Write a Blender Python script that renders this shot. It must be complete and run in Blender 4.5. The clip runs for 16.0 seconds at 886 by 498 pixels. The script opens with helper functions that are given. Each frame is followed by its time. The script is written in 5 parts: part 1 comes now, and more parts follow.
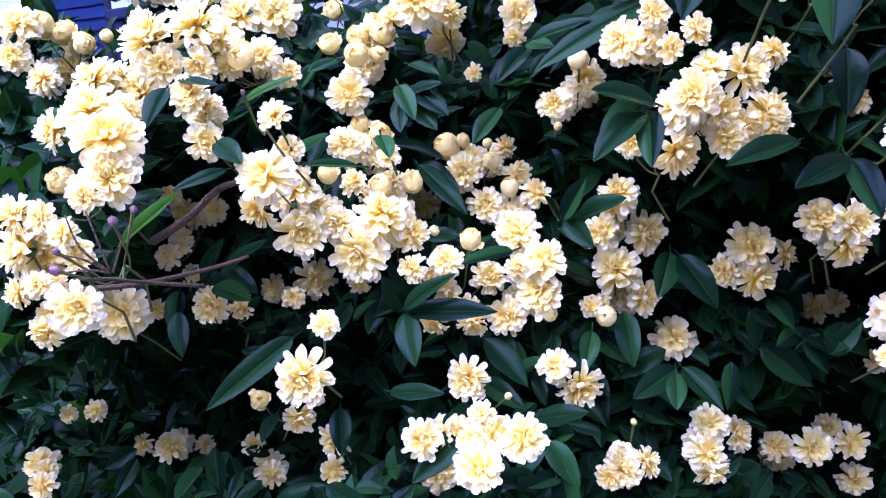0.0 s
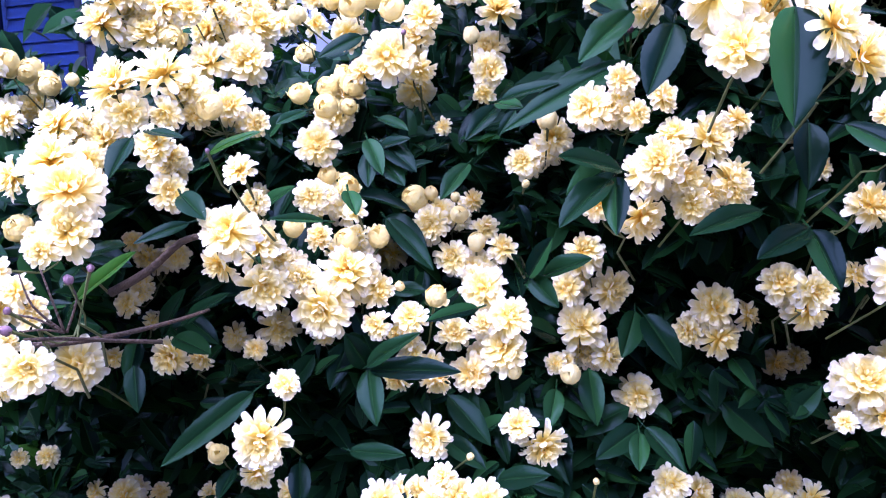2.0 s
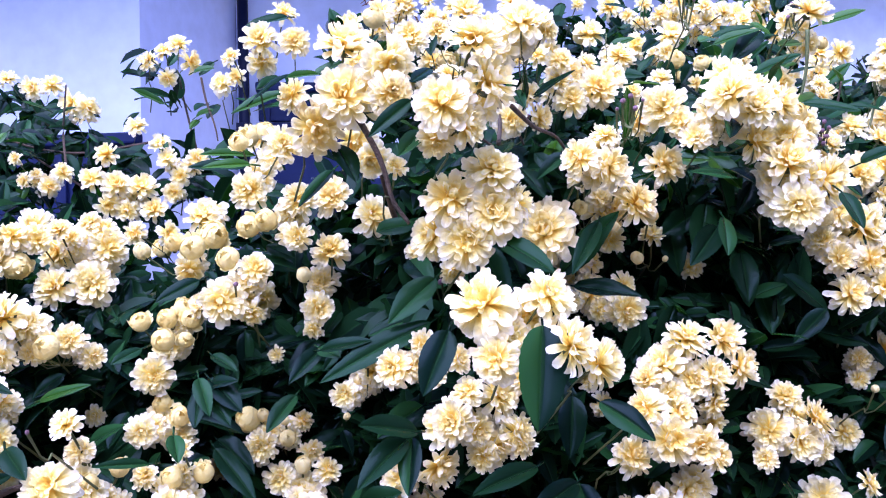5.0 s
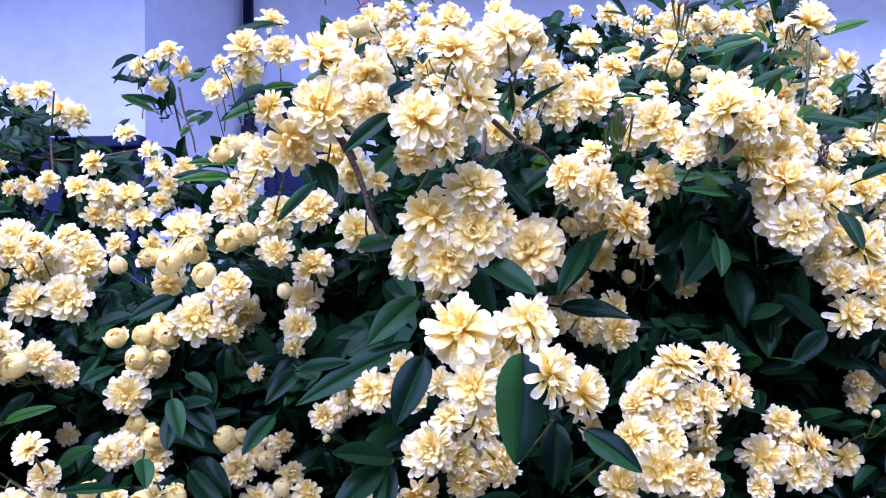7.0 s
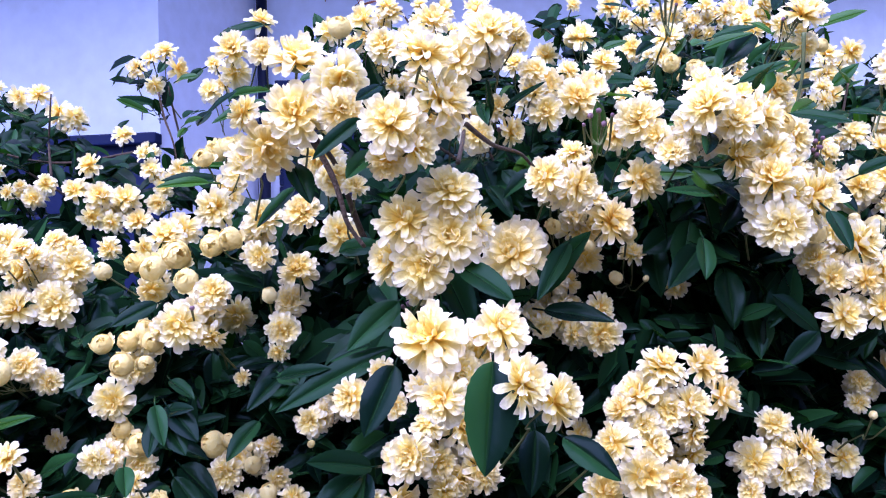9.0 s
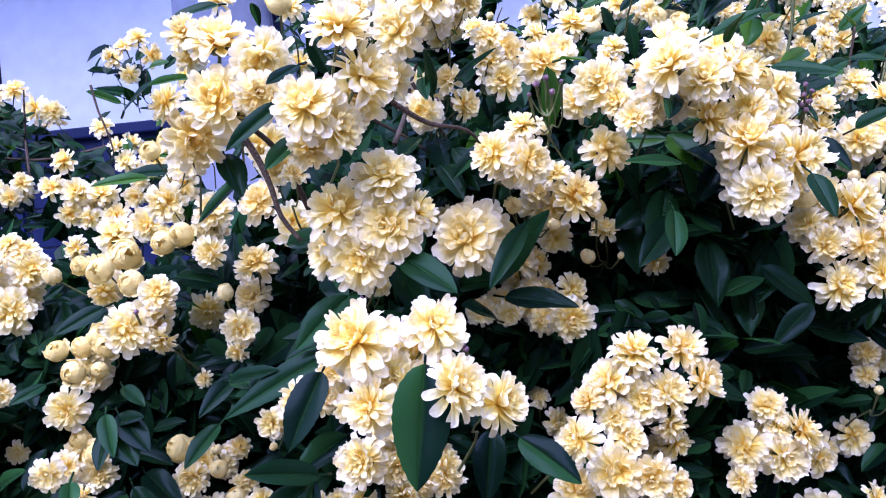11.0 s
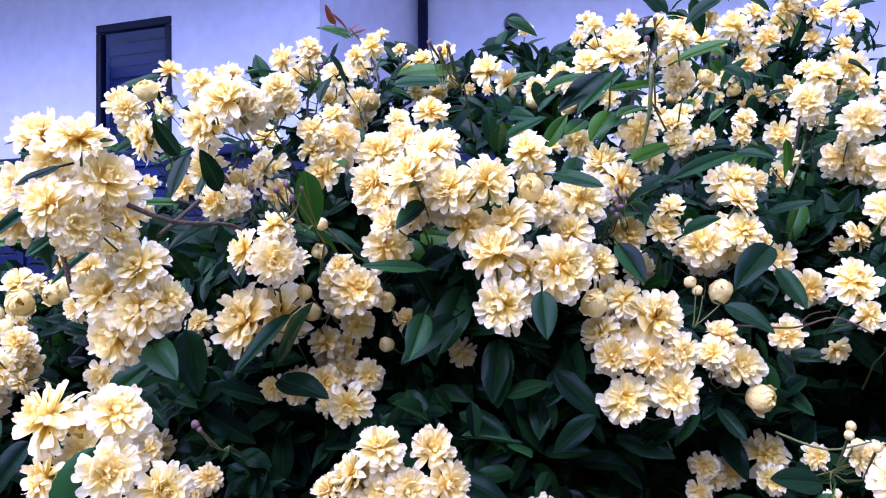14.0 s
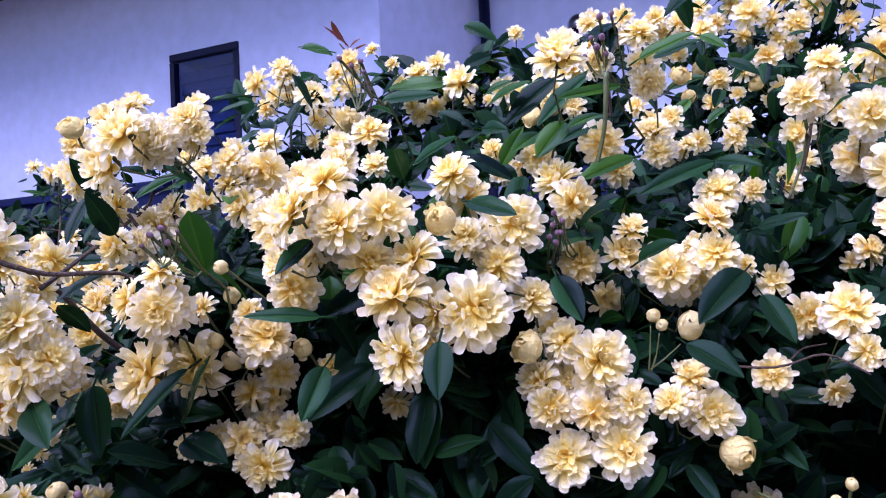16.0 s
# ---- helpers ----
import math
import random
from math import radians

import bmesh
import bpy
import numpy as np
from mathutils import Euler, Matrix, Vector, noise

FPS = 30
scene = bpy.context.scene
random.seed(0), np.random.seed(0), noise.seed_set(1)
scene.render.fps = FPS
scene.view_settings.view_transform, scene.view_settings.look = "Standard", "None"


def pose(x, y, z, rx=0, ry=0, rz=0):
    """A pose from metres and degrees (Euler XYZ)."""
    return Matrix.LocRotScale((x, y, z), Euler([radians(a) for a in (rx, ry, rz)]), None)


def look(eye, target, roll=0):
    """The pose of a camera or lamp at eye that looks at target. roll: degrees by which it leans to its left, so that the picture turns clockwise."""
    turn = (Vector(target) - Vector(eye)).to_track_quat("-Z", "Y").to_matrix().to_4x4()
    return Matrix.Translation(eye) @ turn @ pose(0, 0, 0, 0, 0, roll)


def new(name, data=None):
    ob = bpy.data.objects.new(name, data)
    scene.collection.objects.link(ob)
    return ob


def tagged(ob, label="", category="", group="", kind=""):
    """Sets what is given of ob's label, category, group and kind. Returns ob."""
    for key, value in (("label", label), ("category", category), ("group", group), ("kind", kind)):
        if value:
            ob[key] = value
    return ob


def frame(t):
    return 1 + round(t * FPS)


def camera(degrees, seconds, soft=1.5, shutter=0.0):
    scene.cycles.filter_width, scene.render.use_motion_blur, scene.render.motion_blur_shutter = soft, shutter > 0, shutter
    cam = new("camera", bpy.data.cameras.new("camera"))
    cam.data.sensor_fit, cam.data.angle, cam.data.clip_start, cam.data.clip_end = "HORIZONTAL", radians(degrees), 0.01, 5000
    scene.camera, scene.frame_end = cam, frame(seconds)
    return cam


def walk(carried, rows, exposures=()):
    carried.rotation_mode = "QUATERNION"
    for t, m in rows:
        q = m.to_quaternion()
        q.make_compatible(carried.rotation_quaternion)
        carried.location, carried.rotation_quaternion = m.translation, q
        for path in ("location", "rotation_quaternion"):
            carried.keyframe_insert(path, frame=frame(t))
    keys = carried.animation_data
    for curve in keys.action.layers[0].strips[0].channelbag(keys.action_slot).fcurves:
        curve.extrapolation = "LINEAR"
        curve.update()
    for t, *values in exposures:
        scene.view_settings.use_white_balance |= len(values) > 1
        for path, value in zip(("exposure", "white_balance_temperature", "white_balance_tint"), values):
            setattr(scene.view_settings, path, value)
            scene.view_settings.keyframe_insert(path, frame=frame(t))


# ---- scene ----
cam = camera(58.0, 16.0, soft=1.1)
METRES, EYE, TILT, LEAN, TURN = 0.65, 1.3, 0.0, 0.0, 3.3
ROWS = [
    (0.0, 0.0, 0.0, 0.0, -0.58, -7.41, 4.45),
    (0.5, 0.0115, -0.0029, 0.0003, -0.91, -7.14, 4.89),
    (1.0, 0.0089, 0.0012, 0.0013, -1.36, -6.95, 4.08),
    (1.5, 0.0011, 0.0068, 0.0138, -1.7, -6.44, 3.22),
    (2.0, 0.0058, 0.0065, 0.0242, -2.55, -5.52, 2.92),
    (2.5, 0.0151, -0.0084, 0.0433, -3.04, -3.97, 2.55),
    (3.0, 0.0275, -0.0295, 0.0561, -3.53, -2.86, 3.1),
    (3.5, 0.0319, -0.0423, 0.0797, -4.1, -1.7, 2.42),
    (4.0, 0.0493, -0.0609, 0.1139, -7.31, -0.4, 2.15),
    (4.5, 0.0607, -0.0791, 0.1431, -10.32, 1.36, 1.38),
    (7.0, 0.0957, -0.0552, 0.1702, -9.85, 1.8, 0.91),
    (7.5, 0.1067, -0.0522, 0.171, -8.85, 1.86, 1.17),
    (8.0, 0.1208, -0.0527, 0.1731, -8.61, 1.55, 1.44),
    (10.5, 0.1766, -0.0252, 0.1904, -6.49, 0.6, 3.18),
    (11.0, 0.2148, -0.0094, 0.1932, -5.7, -0.89, 4.49),
    (11.5, 0.2612, -0.0327, 0.2145, -6.73, -0.88, 4.22),
    (12.0, 0.3349, -0.0452, 0.2275, -6.36, -1.21, 4.96),
    (12.5, 0.3828, -0.0556, 0.2355, -5.65, -1.7, 4.6),
    (13.0, 0.4449, -0.0607, 0.2313, -3.82, -1.81, 3.94),
    (13.5, 0.4986, -0.068, 0.2244, 0.92, -1.52, 4.1),
    (14.0, 0.5548, -0.0421, 0.2432, 6.24, 0.89, 0.42),
    (14.5, 0.6224, 0.0795, 0.2403, 10.64, 0.28, -0.44),
    (15.0, 0.6433, 0.0768, 0.256, 9.07, 1.22, 0.32),
    (15.5, 0.6597, 0.0453, 0.2643, 9.82, 2.99, 2.37),
    (16.0, 0.6836, 0.063, 0.2658, 12.61, 1.6, 2.56),
]
EXPOSURES = [(0.0, 2.40, 5500, 37), (3.0, 2.60, 5500, 36), (4.5, 2.24, 5550, 34), (7.0, 1.86, 5550, 33), (10.5, 1.86, 5600, 34), (13.0, 1.97, 5650, 35), (16.0, 1.60, 5850, 39)]
walk(cam, [(t, pose(0, 0, EYE, TILT, LEAN, TURN) @ pose(METRES * x, METRES * y, METRES * z, 90 + pitch, roll, yaw)) for t, x, y, z, yaw, pitch, roll in ROWS], EXPOSURES)

# ---- world, sun, exposure ----
world = bpy.data.worlds.new("sky")
scene.world = world
world.use_nodes = True
wn = world.node_tree
wn.nodes.clear()
sky = wn.nodes.new("ShaderNodeTexSky")
sky.sky_type = "NISHITA"
sky.sun_disc = False
sky.sun_elevation = radians(58)
sky.sun_rotation = radians(213)
sky.air_density, sky.dust_density, sky.ozone_density = 1.0, 1.0, 1.5
wbg = wn.nodes.new("ShaderNodeBackground")
wbg.inputs["Strength"].default_value = 0.13
wout = wn.nodes.new("ShaderNodeOutputWorld")
wn.links.new(sky.outputs[0], wbg.inputs[0])
wn.links.new(wbg.outputs[0], wout.inputs[0])
sun = new("sun", bpy.data.lights.new("sun", "SUN"))
sun.data.energy, sun.data.angle, sun.data.color = 2.3, radians(72), (0.92, 0.94, 1.0)
sun.matrix_world = look((-0.97, -1.27, 4.79), (0.2, 0.5, 1.4))


# ---- materials ----
def material(name):
    m = bpy.data.materials.new(name)
    m.use_nodes = True
    m.node_tree.nodes.clear()
    return m


class Nodes:
    """Short hand for building a node tree."""

    def __init__(self, name):
        self.m = material(name)
        self.t = self.m.node_tree

    def add(self, kind, **values):
        n = self.t.nodes.new("ShaderNode" + kind)
        for key, value in values.items():
            n.inputs[key.replace("_", " ")].default_value = value
        return n

    def link(self, a, b):
        self.t.links.new(a, b)

    def ramp(self, source, stops):
        r = self.add("ValToRGB")
        while len(r.color_ramp.elements) < len(stops):
            r.color_ramp.elements.new(0.5)
        for e, (at, colour) in zip(r.color_ramp.elements, stops):
            e.position, e.color = at, (*colour, 1)
        self.link(source, r.inputs[0])
        return r.outputs[0]

    def mix(self, factor, a, b, how="MIX"):
        n = self.t.nodes.new("ShaderNodeMix")
        n.data_type, n.blend_type = "RGBA", how
        for value, socket in ((factor, n.inputs[0]), (a, n.inputs[6]), (b, n.inputs[7])):
            if isinstance(value, (int, float)):
                socket.default_value = value
            elif isinstance(value, tuple):
                socket.default_value = (*value, 1)
            else:
                self.link(value, socket)
        return n.outputs[2]

    def math(self, how, *values):
        n = self.t.nodes.new("ShaderNodeMath")
        n.operation = how
        for value, socket in zip(values, n.inputs):
            if isinstance(value, (int, float)):
                socket.default_value = value
            else:
                self.link(value, socket)
        return n.outputs[0]

    def done(self, shader):
        out = self.add("OutputMaterial")
        self.link(shader, out.inputs[0])
        return self.m


def petal_material(name, stops, thin=0.4, pale_tips=False):
    n = Nodes(name)
    where = n.add("TexCoord")
    length = n.t.nodes.new("ShaderNodeVectorMath")
    length.operation = "LENGTH"
    n.link(where.outputs["Object"], length.inputs[0])
    veins = n.add("TexNoise", Scale=9.0, Detail=3.0)
    n.link(where.outputs["Object"], veins.inputs["Vector"])
    shift = n.t.nodes.new("ShaderNodeMath")
    shift.operation = "MULTIPLY_ADD"
    shift.inputs[1].default_value = 0.22
    n.link(veins.outputs[0], shift.inputs[0])
    n.link(length.outputs["Value"], shift.inputs[2])
    tone = shift.outputs[0]
    if pale_tips:
        tip = n.add("Attribute")
        tip.attribute_name = "tip"
        tone = n.math("MULTIPLY_ADD", length.outputs["Value"], -0.42, n.math("MULTIPLY_ADD", tip.outputs["Fac"], 0.20, tone))
    colour = n.ramp(tone, stops)
    info = n.add("ObjectInfo")
    aged = n.ramp(info.outputs["Random"], ((0.0, (1.0, 0.96, 0.88)), (0.35, (1, 0.99, 0.97)), (1.0, (1, 1, 1))))
    colour = n.mix(1.0, colour, aged, "MULTIPLY")
    island = n.add("NewGeometry")
    each = n.ramp(island.outputs["Random Per Island"], ((0.0, (0.96, 0.94, 0.9)), (0.5, (1, 1, 1)), (1.0, (1.0, 0.98, 0.93))))
    colour = n.mix(1.0, colour, each, "MULTIPLY")
    skin = n.add("BsdfPrincipled", Roughness=0.62)
    skin.inputs["Specular IOR Level"].default_value = 0.25
    n.link(colour, skin.inputs["Base Color"])
    bump = n.add("Bump", Strength=0.25, Distance=0.03)
    n.link(veins.outputs[0], bump.inputs["Height"])
    n.link(bump.outputs[0], skin.inputs["Normal"])
    back = n.add("BsdfTranslucent")
    n.link(n.mix(1.0, colour, (1.0, 0.97, 0.80), "MULTIPLY"), back.inputs[0])
    both = n.add("MixShader", Fac=thin)
    n.link(skin.outputs[0], both.inputs[1])
    n.link(back.outputs[0], both.inputs[2])
    return n.done(both.outputs[0])


def leaf_material(name, dark, light, gloss=0.36, shine=0.2):
    n = Nodes(name)
    where = n.add("TexCoord")
    blotch = n.add("TexNoise", Scale=14.0, Detail=4.0)
    n.link(where.outputs["Object"], blotch.inputs["Vector"])
    island = n.add("NewGeometry")
    info = n.add("ObjectInfo")
    total = n.t.nodes.new("ShaderNodeMath")
    total.operation = "ADD"
    n.link(island.outputs["Random Per Island"], total.inputs[0])
    n.link(info.outputs["Random"], total.inputs[1])
    wrap = n.t.nodes.new("ShaderNodeMath")
    wrap.operation = "FRACT"
    n.link(total.outputs[0], wrap.inputs[0])
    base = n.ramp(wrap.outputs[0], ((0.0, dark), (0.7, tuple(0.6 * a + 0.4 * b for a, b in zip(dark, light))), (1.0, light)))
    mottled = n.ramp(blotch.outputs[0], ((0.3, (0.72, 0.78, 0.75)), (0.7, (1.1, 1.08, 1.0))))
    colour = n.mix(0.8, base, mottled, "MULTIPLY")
    rib, run = n.add("Attribute"), n.add("Attribute")
    rib.attribute_name, run.attribute_name = "rib", "run"
    midrib = n.ramp(rib.outputs["Fac"], ((0.86, (0, 0, 0)), (0.97, (1, 1, 1))))
    slant = n.math("MULTIPLY_ADD", rib.outputs["Fac"], 0.16, run.outputs["Fac"])
    veins = n.math("SINE", n.math("MULTIPLY", slant, 56.0))
    colour = n.mix(n.math("MULTIPLY", midrib, 0.18), colour, tuple(1.6 * b + 0.01 for b in light))
    skin = n.add("BsdfPrincipled", Roughness=gloss)
    skin.inputs["Specular IOR Level"].default_value = shine
    # The sky's blue reflection is put into the gloss colour here.
    skin.inputs["Specular Tint"].default_value = (0.5, 0.70, 1.0, 1)
    n.link(colour, skin.inputs["Base Color"])
    relief = n.math("ADD", n.math("MULTIPLY", veins, 0.03), n.math("SUBTRACT", blotch.outputs[0], midrib))
    bump = n.add("Bump", Strength=0.3, Distance=0.001)
    n.link(relief, bump.inputs["Height"])
    n.link(bump.outputs[0], skin.inputs["Normal"])
    back = n.add("BsdfTranslucent")
    n.link(n.mix(1.0, colour, (2.6, 3.2, 0.6), "MULTIPLY"), back.inputs[0])
    both = n.add("MixShader", Fac=0.16)
    n.link(skin.outputs[0], both.inputs[1])
    n.link(back.outputs[0], both.inputs[2])
    return n.done(both.outputs[0])


def surface(name, dark, light, rough=0.6, scale=6.0, bump=0.2, metal=0.0, distance=0.01, shine=0.5):
    """A plain painted or natural surface, mottled at two scales."""
    n = Nodes(name)
    where = n.add("TexCoord")
    broad = n.add("TexNoise", Scale=scale, Detail=6.0)
    fine = n.add("TexNoise", Scale=scale * 18, Detail=4.0)
    for tex in (broad, fine):
        n.link(where.outputs["Object"], tex.inputs["Vector"])
    colour = n.ramp(broad.outputs[0], ((0.3, dark), (0.7, light)))
    grain = n.ramp(fine.outputs[0], ((0.3, (0.9, 0.9, 0.9)), (0.7, (1.05, 1.05, 1.05))))
    colour = n.mix(0.8, colour, grain, "MULTIPLY")
    skin = n.add("BsdfPrincipled", Roughness=rough, Metallic=metal)
    skin.inputs["Specular IOR Level"].default_value = shine
    n.link(colour, skin.inputs["Base Color"])
    relief = n.add("Bump", Strength=bump, Distance=distance)
    n.link(fine.outputs[0], relief.inputs["Height"])
    n.link(relief.outputs[0], skin.inputs["Normal"])
    return n.done(skin.outputs[0])


PETAL = petal_material("cream_petal", ((0.15, (0.95, 0.67, 0.08)), (0.27, (0.96, 0.79, 0.22)), (0.39, (0.965, 0.87, 0.45)), (0.49, (0.97, 0.93, 0.76)), (0.575, (0.965, 0.95, 0.94))), 0.40, True)
BUD = petal_material("bud_petal", ((0.22, (0.93, 0.72, 0.20)), (0.44, (0.94, 0.79, 0.32)), (0.62, (0.95, 0.86, 0.50)), (0.80, (0.955, 0.93, 0.78))), 0.3)
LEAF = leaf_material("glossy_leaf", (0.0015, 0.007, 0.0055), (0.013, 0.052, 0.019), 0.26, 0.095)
# Lighter green for young leaves, and for light shining through crest leaves.
FRESH_LIT = leaf_material("fresh_leaf", (0.010, 0.046, 0.005), (0.034, 0.10, 0.007), 0.33)
YOUNG = leaf_material("young_red_leaf", (0.12, 0.025, 0.03), (0.2, 0.05, 0.04))
STEM = surface("green_stem", (0.05, 0.075, 0.02), (0.1, 0.11, 0.035), 0.5, 60.0)
BARK = surface("brown_cane", (0.035, 0.022, 0.018), (0.08, 0.045, 0.035), 0.7, 40.0, 0.5)
# The blue cast of skylight on the wall is mixed into this colour.
STUCCO = surface("lavender_stucco", (0.53, 0.57, 0.85), (0.56, 0.60, 0.88), 0.85, 0.8, 0.06)
NAVY = surface("navy_paint", (0.004, 0.009, 0.055), (0.006, 0.013, 0.075), 0.5, 3.0, 0.1, shine=0.15)
FRAME = surface("dark_frame_paint", (0.004, 0.006, 0.030), (0.006, 0.009, 0.042), 0.5, 8.0, 0.05, shine=0.15)
BLIND = surface("blue_blind", (0.003, 0.018, 0.10), (0.005, 0.025, 0.13), 0.7, 4.0, 0.05)
STEEL = surface("brushed_steel", (0.16, 0.165, 0.19), (0.25, 0.255, 0.28), 0.28, 20.0, 0.05, 1.0)
TILE = surface("grey_roof_tile", (0.06, 0.06, 0.065), (0.11, 0.11, 0.115), 0.7, 5.0, 0.4)
SOFFIT = surface("dark_soffit_board", (0.05, 0.045, 0.045), (0.08, 0.07, 0.068), 0.7, 5.0, 0.3)
# Light grey, so that the added unseen walls throw fill light on the flowers.
BOUNCE_PLASTER = surface("grey_plaster", (0.36, 0.34, 0.30), (0.43, 0.41, 0.37), 0.9, 2.0, 0.3)
SPENT = surface("mauve_bud", (0.16, 0.08, 0.13), (0.3, 0.18, 0.26), 0.6, 300.0)
# Unseen ground, kept pale to bounce light up under the flowers.
BOUNCE_GROUND = surface("pale_gravel", (0.17, 0.15, 0.12), (0.27, 0.245, 0.205), 0.95, 3.0, 0.8, 0.0, 0.03)


def pane_material():
    n = Nodes("window_glass")
    skin = n.add("BsdfPrincipled", Roughness=0.03, IOR=1.18)
    skin.inputs["Transmission Weight"].default_value = 1.0
    skin.inputs["Base Color"].default_value = (0.34, 0.46, 0.75, 1)
    return n.done(skin.outputs[0])


GLASS = pane_material()


# ---- mesh helpers ----
def link_mesh(name, bm, mat, parent=None, label="", smooth=False):
    me = bpy.data.meshes.new(name)
    bm.normal_update()
    bm.to_mesh(me)
    bm.free()
    me.materials.append(mat)
    if smooth:
        me.polygons.foreach_set("use_smooth", [True] * len(me.polygons))
    ob = new(name, me)
    if parent is not None:
        ob.parent = parent
    if label:
        ob["label"] = label
    return ob


def part(name, bm, mat, parent, label="", smooth=False):
    return link_mesh(name, bm, mat, parent, label, smooth)


def box(bm, x0, x1, y0, y1, z0, z1, bevel=0.0):
    made = bmesh.ops.create_cube(bm, size=1.0, matrix=Matrix.Translation(((x0 + x1) / 2, (y0 + y1) / 2, (z0 + z1) / 2)) @ Matrix.Diagonal((x1 - x0, y1 - y0, z1 - z0, 1)))
    if bevel:
        edges = {e for v in made["verts"] for e in v.link_edges}
        bmesh.ops.bevel(bm, geom=list(edges), offset=bevel, segments=2, affect="EDGES", profile=0.6)
    return bm


def slab(x0, x1, y0, y1, z0, z1, bevel=0.0):
    return box(bmesh.new(), x0, x1, y0, y1, z0, z1, bevel)


def tube(bm, points, radii, sides=6):
    """A tapered stem along points."""
    rings = []
    for i, p in enumerate(points):
        a = points[max(0, i - 1)]
        b = points[min(len(points) - 1, i + 1)]
        turn = (b - a).to_track_quat("Z", "Y").to_matrix()
        rings.append([bm.verts.new(p + turn @ Vector((math.cos(k * math.tau / sides), math.sin(k * math.tau / sides), 0)) * radii[i]) for k in range(sides)])
    for one, two in zip(rings, rings[1:]):
        for k in range(sides):
            bm.faces.new((one[k], one[(k + 1) % sides], two[(k + 1) % sides], two[k]))
    bm.faces.new(rings[-1])
    bm.faces.new(rings[0][::-1])


STATIONS = ((0.0, 0.30), (0.3, 0.60), (0.6, 0.90), (0.8, 1.0), (0.93, 0.86), (1.0, 0.46))
PLAIN = ((0.0, 0.32), (0.55, 0.88), (0.88, 0.96), (1.0, 0.46))


def petal(bm, turn, tilt, start, length, width, cup, curl, rng, rise=0.0, columns=3, stations=STATIONS):
    """One blunt spoon-shaped petal rooted near the axis; tilt is its angle above the flower's plane."""
    tip = bm.verts.layers.float.get("tip") or bm.verts.layers.float.new("tip")
    grid = []
    wave, sway = rng.uniform(-0.05, 0.05), rng.uniform(-0.08, 0.08)
    notch = max(0.0, rng.uniform(-0.06, 0.08))
    for s, swell in stations:
        half = width * 0.5 * swell
        angle = tilt - curl * s * s
        reach = start + length * s * math.cos(angle)
        height = rise + length * s * math.sin(angle)
        line = []
        for j in range(columns + 1):
            u = 2 * j / columns - 1
            lift = cup * (u * u) * half + wave * math.sin(u * 3 + s * 4) * length
            back = length * (notch * (1 - abs(u)) + 0.02 * abs(u)) * (s == 1.0)
            v = bm.verts.new(turn @ Vector((reach - back, u * half + sway * s * s * length, height + lift)))
            v[tip] = s * (0.85 + 0.15 * u * u)
            line.append(v)
        grid.append(line)
    for a, b in zip(grid, grid[1:]):
        for j in range(columns):
            bm.faces.new((a[j], a[j + 1], b[j + 1], b[j]))


def rosette(seed, far=False):
    """A full-blown double rose, 1 across, facing +z, its middle at the origin."""
    rng = random.Random(seed)
    bm = bmesh.new()
    open_more = rng.uniform(-10, 12)
    off = Vector((rng.uniform(-0.05, 0.05), rng.uniform(-0.05, 0.05), 0))
    rings = (
        (rng.choice((11, 12, 13)), -9, 0.50, 0.172, -0.03), (12, 6, 0.485, 0.168, -0.01), (11, 20, 0.45, 0.158, 0.01), (10, 34, 0.40, 0.142, 0.03),
        (9, 49, 0.33, 0.12, 0.045), (8, 63, 0.26, 0.105, 0.055), (6, 77, 0.19, 0.09, 0.06),
    )
    if far:
        rings = ((10, -8, 0.50, 0.18, -0.02), (10, 12, 0.47, 0.175, 0.0), (9, 30, 0.41, 0.16, 0.02), (8, 48, 0.33, 0.14, 0.04), (6, 66, 0.24, 0.12, 0.05))
    shape = dict(columns=2, stations=PLAIN) if far else dict(columns=3)
    for ring, (count, tilt, length, width, rise) in enumerate(rings):
        first = rng.random()
        done = len(bm.verts)
        for k in range(count):
            turn = Matrix.Rotation((k + first + rng.uniform(-0.38, 0.38)) * math.tau / count, 3, "Z")
            if tilt < 10 and rng.random() < 0.14:
                continue
            petal(bm, turn, radians(tilt + open_more + rng.uniform(-13, 13)), 0.02, length * rng.uniform(0.84, 1.06), width * rng.uniform(0.72, 1.12), rng.uniform(0.1, 0.9), radians(rng.uniform(-22, 26)), rng, rise=rise - 0.05, **shape)
        if ring > 2:
            bm.verts.ensure_lookup_table()
            for v in bm.verts[done:]:
                v.co += off * (ring - 2) * 0.5
    for k in range(2 if far else 6):
        turn = Matrix.Rotation(rng.uniform(0, math.tau), 3, "Z")
        petal(bm, turn, radians(rng.uniform(45, 100)), rng.uniform(0.02, 0.12), 0.2, 0.085, 0.6, radians(rng.uniform(-60, 50)), rng, rise=0.03, **shape)
    return bm


